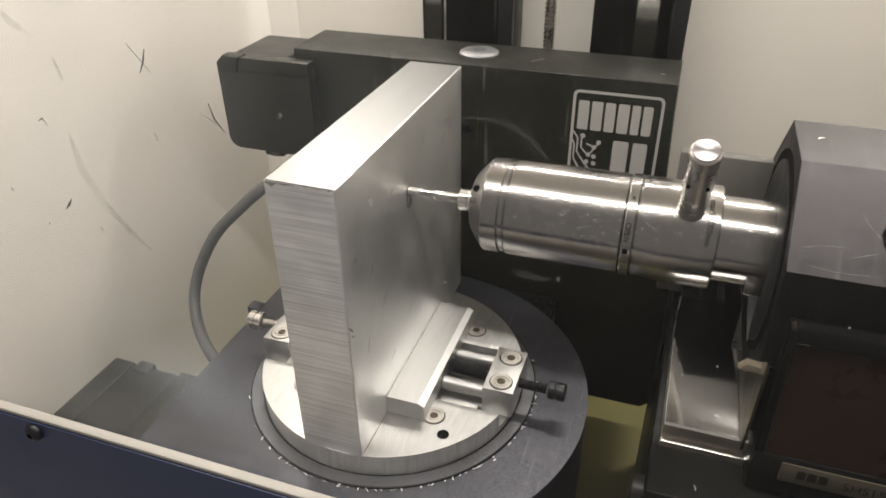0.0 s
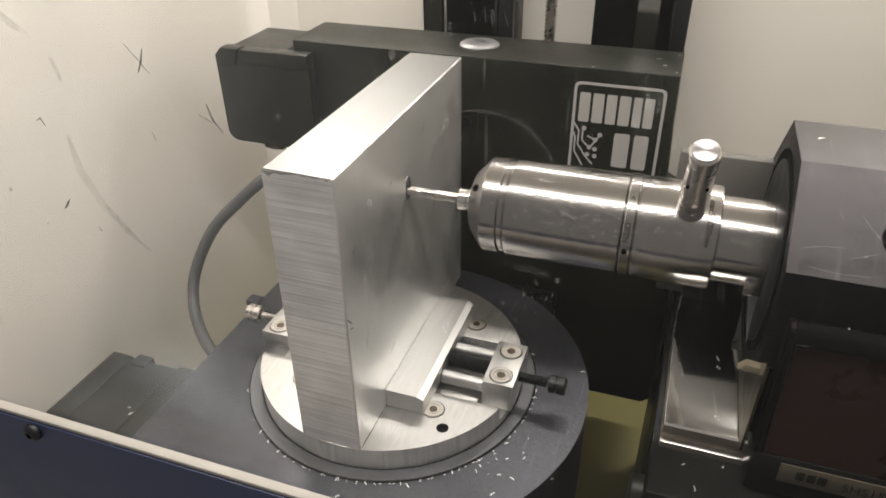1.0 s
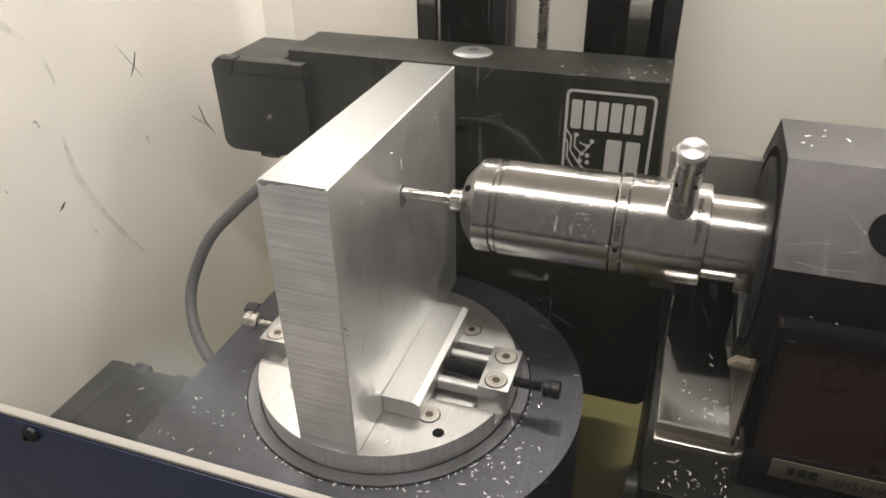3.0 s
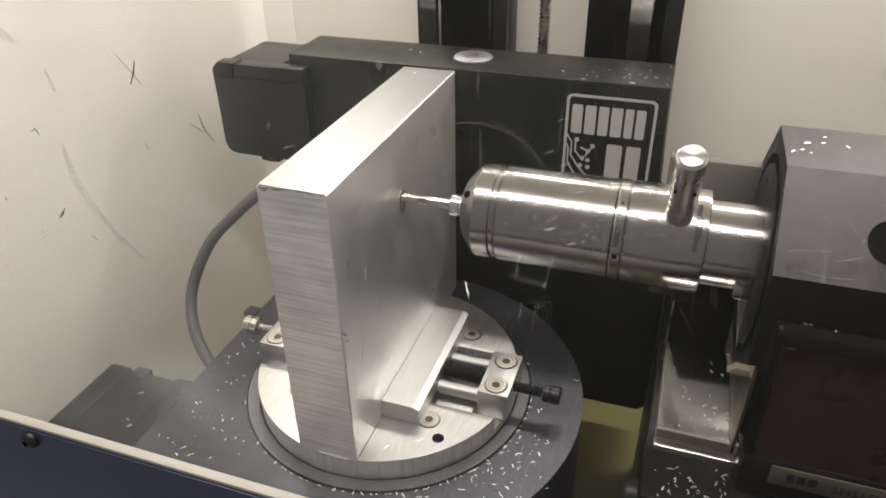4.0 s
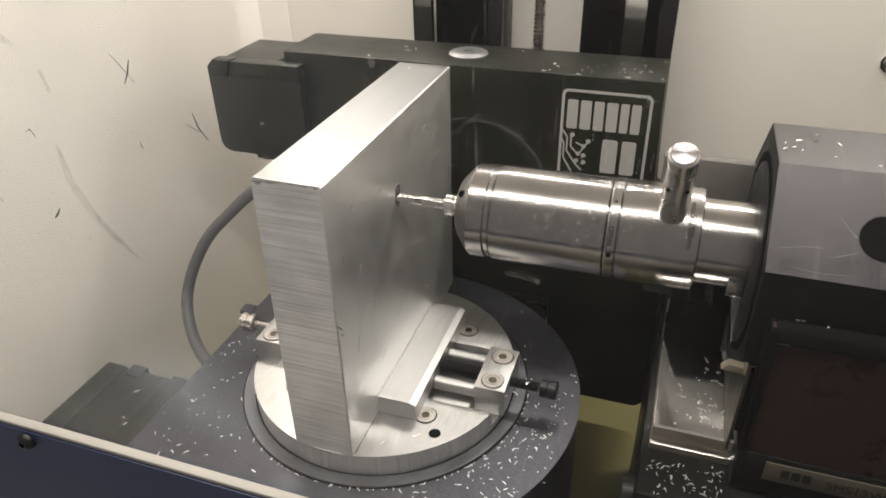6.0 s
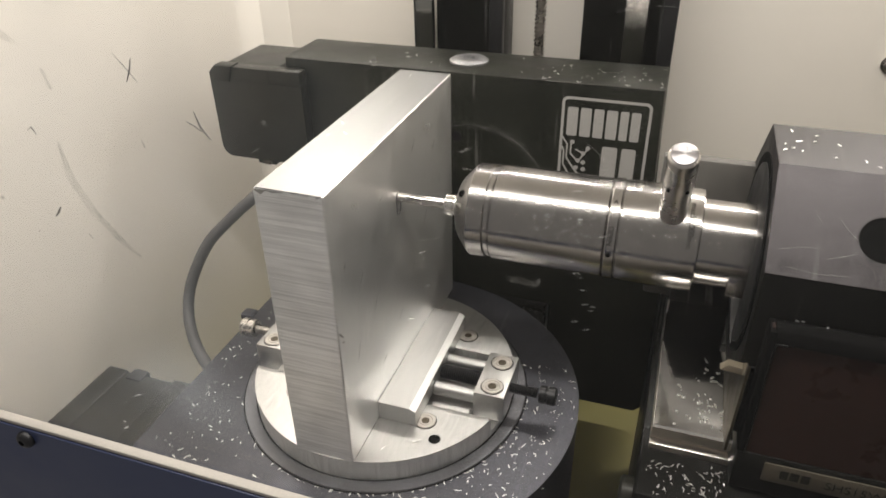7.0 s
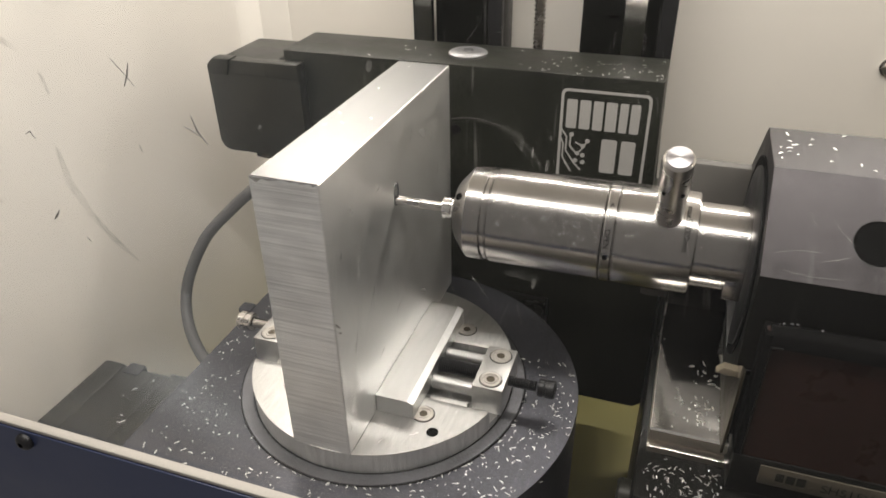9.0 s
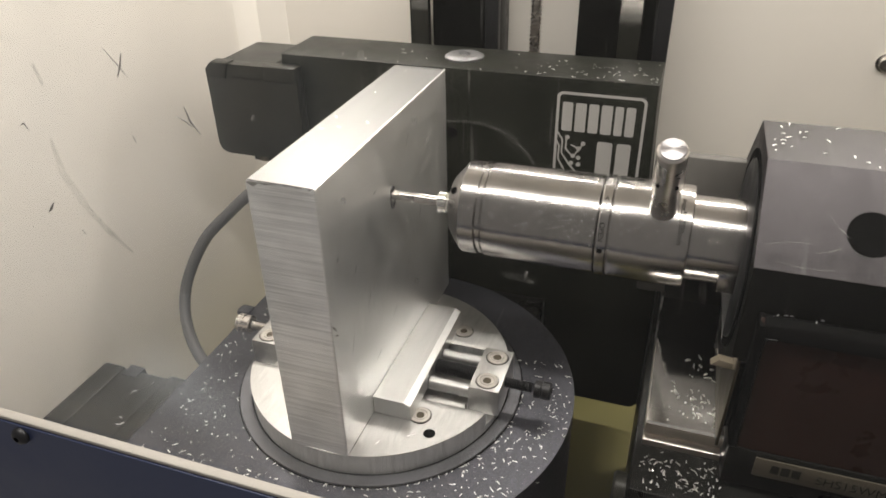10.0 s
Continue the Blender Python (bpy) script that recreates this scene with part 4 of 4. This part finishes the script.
# ---- chips thrown by the cutter ----
def chip_mesh(k):
    rnd = random.Random(50 + k)
    bm = bmesh.new()
    n, length, width = 4, rnd.choice((0.6, 0.9, 1.2, 1.6, 2.2)) * rnd.uniform(0.8, 1.2), rnd.uniform(0.24, 0.42)
    bend, twist = rnd.uniform(0.15, 1.2), rnd.uniform(-0.8, 0.8)
    rows = []
    for i in range(n):
        u = i / (n - 1) - 0.5
        a = bend * u
        c = Vector((math.sin(a) / bend * length, (1 - math.cos(a)) / bend * length, 0.12 + 0.1 * math.cos(5 * u)))
        w = width * (1 - 1.4 * u * u) * 0.5
        side = Vector((-math.sin(a) * math.cos(twist * u), math.cos(a) * math.cos(twist * u), math.sin(twist * u)))
        rows.append([bm.verts.new((c + side * w + Vector((0, 0, h))) / 1000) for h in (0, 0.09)] + [bm.verts.new((c - side * w + Vector((0, 0, h))) / 1000) for h in (0.09, 0)])
    for a, b in zip(rows, rows[1:]):
        for i in range(4):
            bm.faces.new((a[i], a[(i + 1) % 4], b[(i + 1) % 4], b[i]))
    bm.faces.new(rows[0][::-1])
    bm.faces.new(rows[-1])
    me = bpy.data.meshes.new("chip")
    bm.to_mesh(me)
    bm.free()
    me.materials.append(CHIP)
    return me


CHIP_MESHES = [chip_mesh(k) for k in range(14)]
RND = random.Random(11)


def on_slab():
    while True:
        x, y = (RND.uniform(5, 64) if RND.random() < 0.55 else RND.uniform(-80, 5)), RND.uniform(-25, 118)
        r = math.hypot(x - CX, y - CY)
        if r < 55.6 or (x > CX and r > 73.5) or y > 75 and RND.random() < 0.8:
            continue
        if RND.random() < 0.25 and x > 30 and y > 60:
            continue
        return (x, y, ZS)


def spot(kind):
    u = RND.uniform
    if kind == "slab":
        return on_slab(), 1
    if kind == "disc":
        a = u(-100, 20)
        return (CX + 40 * math.cos(radians(a)), CY + 44 * math.sin(radians(a)), ZV), 1
    if kind == "plate":
        return (76 - 56 * u(0, 1) ** 1.6 if RND.random() < 0.8 else u(-60, 20), 128.5 + 27 * u(0, 1) ** 1.3, -6.5), 1
    if kind == "motor":
        return (u(-120, -86), u(-10, 28), -117), 1
    if kind == "block":
        return (u(-18, -2), u(4, 100), 0), 1
    if kind == "rail":
        return (91 + 20 * u(0, 1) ** 0.7, u(21, 55), -72), 0
    if kind == "base":
        return (u(90, 113), u(3, 18.5), -81.8), 0
    if kind == "housing":
        return (u(111, 165), u(38, 65), 7.2), 2
    if kind == "shield":
        return (u(116, 150), u(13, 17), -24.8), 2
    if kind == "front":
        return (u(90, 160), u(-36, -18), Z0), 0
    return (u(40, 86), u(-20, 110), Z0), 0


KINDS = ["slab"] * 132 + ["disc"] * 5 + ["plate"] * 40 + ["motor"] * 16 + ["block"] * 7 + ["rail"] * 28 + ["base"] * 34 + ["housing"] * 34 + ["shield"] * 14 + ["floor"] * 9 + ["front"] * 13


def value(rows, t):
    return float(np.interp(t, [r[0] for r in rows], [r[1] for r in rows]))


def chips():
    made = []
    RND.shuffle(KINDS)
    n = len(KINDS)
    for i, kind in enumerate(KINDS):
        ob = new("metal_chip", CHIP_MESHES[i % 14])
        tagged(ob, "curled bright aluminium chip thrown by the cutter", "metal chip", "aluminium chips")
        (x, y, z), ride = spot(kind)
        # some lie there already, most land one after another
        land = 0.0 if i % 22 == 0 else 0.25 + 9.8 * (max(0.0, i + RND.uniform(-3, 3)) / n) ** 1.15
        made.append((ob, Vector((x, y, z + 0.02)), ride, land, RND.uniform(0, 360), RND.uniform(-70, 70), RND.uniform(-70, 70)))
    return made


CHIPS = chips()


def dusting(k, places, n):
    """A light scatter of fine chips that comes down together on one spot."""
    rnd = random.Random(900 + k)
    verts, faces = [], []
    for _ in range(n):
        px, py, pz = places(rnd)
        me = CHIP_MESHES[rnd.randrange(14)]
        m = Matrix.Translation((px / 1000, py / 1000, pz / 1000)) @ Matrix.Rotation(rnd.uniform(0, 6.28), 4, "Z") @ Matrix.Scale(rnd.uniform(0.5, 0.95), 4)
        off = len(verts)
        verts += [m @ v.co for v in me.vertices]
        faces += [[off + i for i in f.vertices] for f in me.polygons]
    me = bpy.data.meshes.new("chip_scatter")
    me.from_pydata(verts, [], faces)
    me.materials.append(CHIP)
    ob = new("chip_scatter", me)
    return tagged(ob, "light scatter of fine bright aluminium chips", "metal chips", "chip scatters", "stuff")


def patch(w, d):
    return lambda r: (r.uniform(-w, w), r.uniform(-d, d), 0)


SCATTERS = []
SPOTS = [(48, 22, 14, 11, 1), (56, 40, 6, 12, 1), (34, 4, 12, 6, 1), (44, 12, 10, 10, 1), (14, -14, 16, 7, 1), (-20, -15, 16, 7, 1), (-56, 2, 18, 12, 1), (-66, 14, 12, 14, 1),
         (-48, -12, 20, 10, 1), (-70, 40, 9, 14, 1), (52, 68, 8, 9, 1), (102, 8, 10, 5, 3), (100, 12, 10, 5, 3), (104, 10, 8, 6, 3), (103, 30, 7, 9, 4), (105, 38, 5, 12, 4), (60, 46, 5, 9, 1),
         (58, 138, 14, 7, 5), (40, 142, 20, 8, 5), (36, -4, 10, 5, 1), (50, 30, 8, 8, 1), (-40, -14, 20, 8, 1), (-68, 4, 12, 14, 1), (56, 56, 6, 6, 1), (24, -12, 14, 6, 1), (101, 10, 10, 5, 3), (46, 4, 10, 8, 1), (30, -8, 14, 7, 1), (4, -18, 16, 6, 1), (-30, -18, 18, 6, 1)]


def scatters():
    for k, (x, y, w, d, kind) in enumerate(SPOTS):
        z, ride = {1: (ZS, 1), 3: (-81.8, 0), 4: (-72, 0), 5: (-6.5, 1)}[kind]
        ob = dusting(k, patch(w, d), 15)
        land = 0.7 + 9.2 * ((k * 11) % len(SPOTS) + 0.5) / len(SPOTS)
        SCATTERS.append((ob, Vector((x, y, z + 0.03)), ride, land))


scatters()


def sprays():
    """Loose clouds of chips thrown off the cut, each flying as one rigid piece over the plate to the tray behind it."""
    rnd = random.Random(404)
    for k in range(64):
        ob = dusting(300 + k, lambda r: (r.uniform(-5, 5), r.gauss(0, 9), r.gauss(0, 11)), 13)
        ob.name = "chip_spray"
        ob["label"] = "loose spray of bright aluminium chips in flight"
        ob["group"] = "chip sprays"
        go = 0.02 + 9.8 * (k + rnd.random()) / 64
        SPRAYS.append((ob, go, [rnd.uniform(-1, 1) for _ in range(8)]))


SPRAYS = []
sprays()


def old_chips():
    """Fine chips that lie in the groove round the disc from the start."""
    def ring(r):
        a = r.uniform(-150, 30)
        return (CX + 55.4 * math.cos(radians(a)), CY + 55.4 * math.sin(radians(a)), ZS + 0.03)
    ob = dusting(77, lambda r: (lambda q: (q[0] - CX, q[1] - CY, 0))(ring(r)), 60)
    ob.location = (CX / 1000, CY / 1000, (ZS + 0.03) / 1000)
    ob["label"] = "fine aluminium chips gathered round the vise disc"
    MOVERS.append(ob)


old_chips()


def barrel_dust():
    def on_barrel(r):
        a = radians(r.gauss(24, 16))
        x = r.gauss(62, 9) if r.random() < 0.6 else r.uniform(38, 94)
        x = min(94, max(37, x))
        return (x - 60, -math.cos(a) * 15.3, math.sin(a) * 15.3)
    rnd = random.Random(5)
    verts, faces = [], []
    for _ in range(190):
        c = Vector(on_barrel(rnd)) / 1000
        s = rnd.uniform(0.04, 0.11) / 1000
        o = len(verts)
        verts += [c + Vector(p) * s for p in ((-1, -0.6, 0.4), (1, -0.4, 0.2), (0.2, 0.5, 0.9), (0, 0.3, -0.8))]
        faces += [(o, o + 1, o + 2), (o, o + 3, o + 1), (o + 1, o + 3, o + 2), (o, o + 2, o + 3)]
    me = bpy.data.meshes.new("chip_dust")
    me.from_pydata(verts, [], faces)
    me.materials.append(CHIP)
    ob = new("chip_dust", me)
    ob.location = (0.060, AY / 1000, AZ / 1000)
    tagged(ob, "fine aluminium dust clinging to the spindle barrel", "metal dust", "", "stuff")
    FEEDERS.append(ob)


barrel_dust()


def motions():
    for ob in MOVERS:
        p = ob.location * 1000
        walk(ob, [(t, pose(p.x / 1000, p.y / 1000, (p.z + d) / 1000)) for t, d in DZ])
    for ob in FEEDERS:
        p = ob.location * 1000
        walk(ob, [(t, pose((p.x + d) / 1000, p.y / 1000, p.z / 1000)) for t, d in DX])
    # the cutter turns in the spindle's space: about its own axis, which runs through the spindle's origin
    walk(CUTTER, [(k * 0.1, pose(0, 0, 0, (k * 77) % 360)) for k in range(101)])
    for ob, p, ride, land, rz, rx, ry in CHIPS:
        def rest(t):
            return pose((p.x + (value(DX, t) if ride == 2 else 0)) / 1000, p.y / 1000, (p.z + (value(DZ, t) if ride == 1 else 0)) / 1000, 0, 0, rz)
        rows = []
        if land > 0:
            fly = 0.34 + 0.16 * abs(math.sin(land * 37))
            go = max(0.0, land - fly)
            a = Vector((-1.2, SLOT_Y, AZ + 0.4))
            b = p + Vector((0, 0, value(DZ, land) if ride == 1 else 0))
            rows.append((0.0, pose(-0.0125, a.y / 1000, a.z / 1000, rx, ry, rz)))
            if go > 0.04:
                rows.append((go, pose(-0.0125, a.y / 1000, a.z / 1000, rx, ry, rz)))
            rise = 18 + 45 * abs(math.sin(land * 91))
            for u in (0.15, 0.4, 0.7):
                q = a.lerp(b, u) + Vector((10 * u, 0, rise * 4 * u * (1 - u)))
                rows.append((land - fly * (1 - u), pose(q.x / 1000, q.y / 1000, q.z / 1000, rx * (1 - u), ry * (1 - u), rz)))
            if land < 10:
                rows.append((land, rest(land)))
            rows = [r for k, r in enumerate(rows) if r[0] <= 10 and (k == 0 or frame(r[0]) > frame(rows[k - 1][0]))]
        if ride:
            rows += [(t, rest(t)) for t, d in (DZ if ride == 1 else DX) if t > land + 0.05 or land == 0]
        elif land == 0:
            rows = [(0.0, rest(0)), (10.0, rest(10))]
        if rows[-1][0] < 10:
            rows.append((10.0, rest(10.0)))
        walk(ob, rows)
    for ob, p, ride, land in SCATTERS:
        def lie(t):
            return pose(p.x / 1000, p.y / 1000, (p.z + (value(DZ, t) if ride else 0)) / 1000)
        inside = pose(-0.0103, 0.0528, -0.050, 0, 88, 0)
        mid = (Vector((10, 50, -35)).lerp(lie(land).translation * 1000, 0.5) + Vector((0, 0, 22))) / 1000
        rows = [(0.0, inside), (land - 0.24, inside), (land - 0.1, Matrix.Translation(mid) @ pose(0, 0, 0, 0, 40, 0)), (land, lie(land))]
        rows += [(t, lie(t)) for t, d in DZ if t > land + 0.05]
        if rows[-1][0] < 10:
            rows.append((10.0, lie(10.0)))
        walk(ob, rows)

    for ob, go, q in SPRAYS:
        inside = pose(-0.0103, 0.0528, -0.050)
        rest = pose(0.03 * q[0], 0.180, (Z0 + 6) / 1000, 0, 90, 0)
        rows = [(0.0, inside), (go, inside),
                (go + 0.10, pose(0.022 + 0.008 * q[1], 0.040 + 0.018 * q[2], -0.040 + 0.016 * q[3], 12 * q[4], 10 * q[5], 15 * q[6])),
                (go + 0.30, pose(0.050 + 0.026 * q[1], 0.035 + 0.034 * q[2], -0.042 + 0.040 * q[3], 40 * q[4], 22 * q[5], 40 * q[6])),
                (go + 0.52, pose(0.050 + 0.040 * q[1], 0.074 + 0.026 * q[2], -0.004 + 0.012 * q[3], 62 * q[4], 35 * q[5], 60 * q[6])),
                (go + 0.74, pose(0.020 + 0.05 * q[1], 0.158, 0.030 + 0.008 * q[3], 60 * q[4], 60, 40 * q[6])),
                (go + 0.88, pose(0.03 * q[0], 0.180, -0.070, 20 * q[4], 90, 0)), (go + 1.0, rest), (10.0, rest)]
        rows = [r for r in rows if r[0] <= 10.0]
        if rows[-1][0] < 10.0:
            rows.append((10.0, rest))
        walk(ob, rows)


motions()
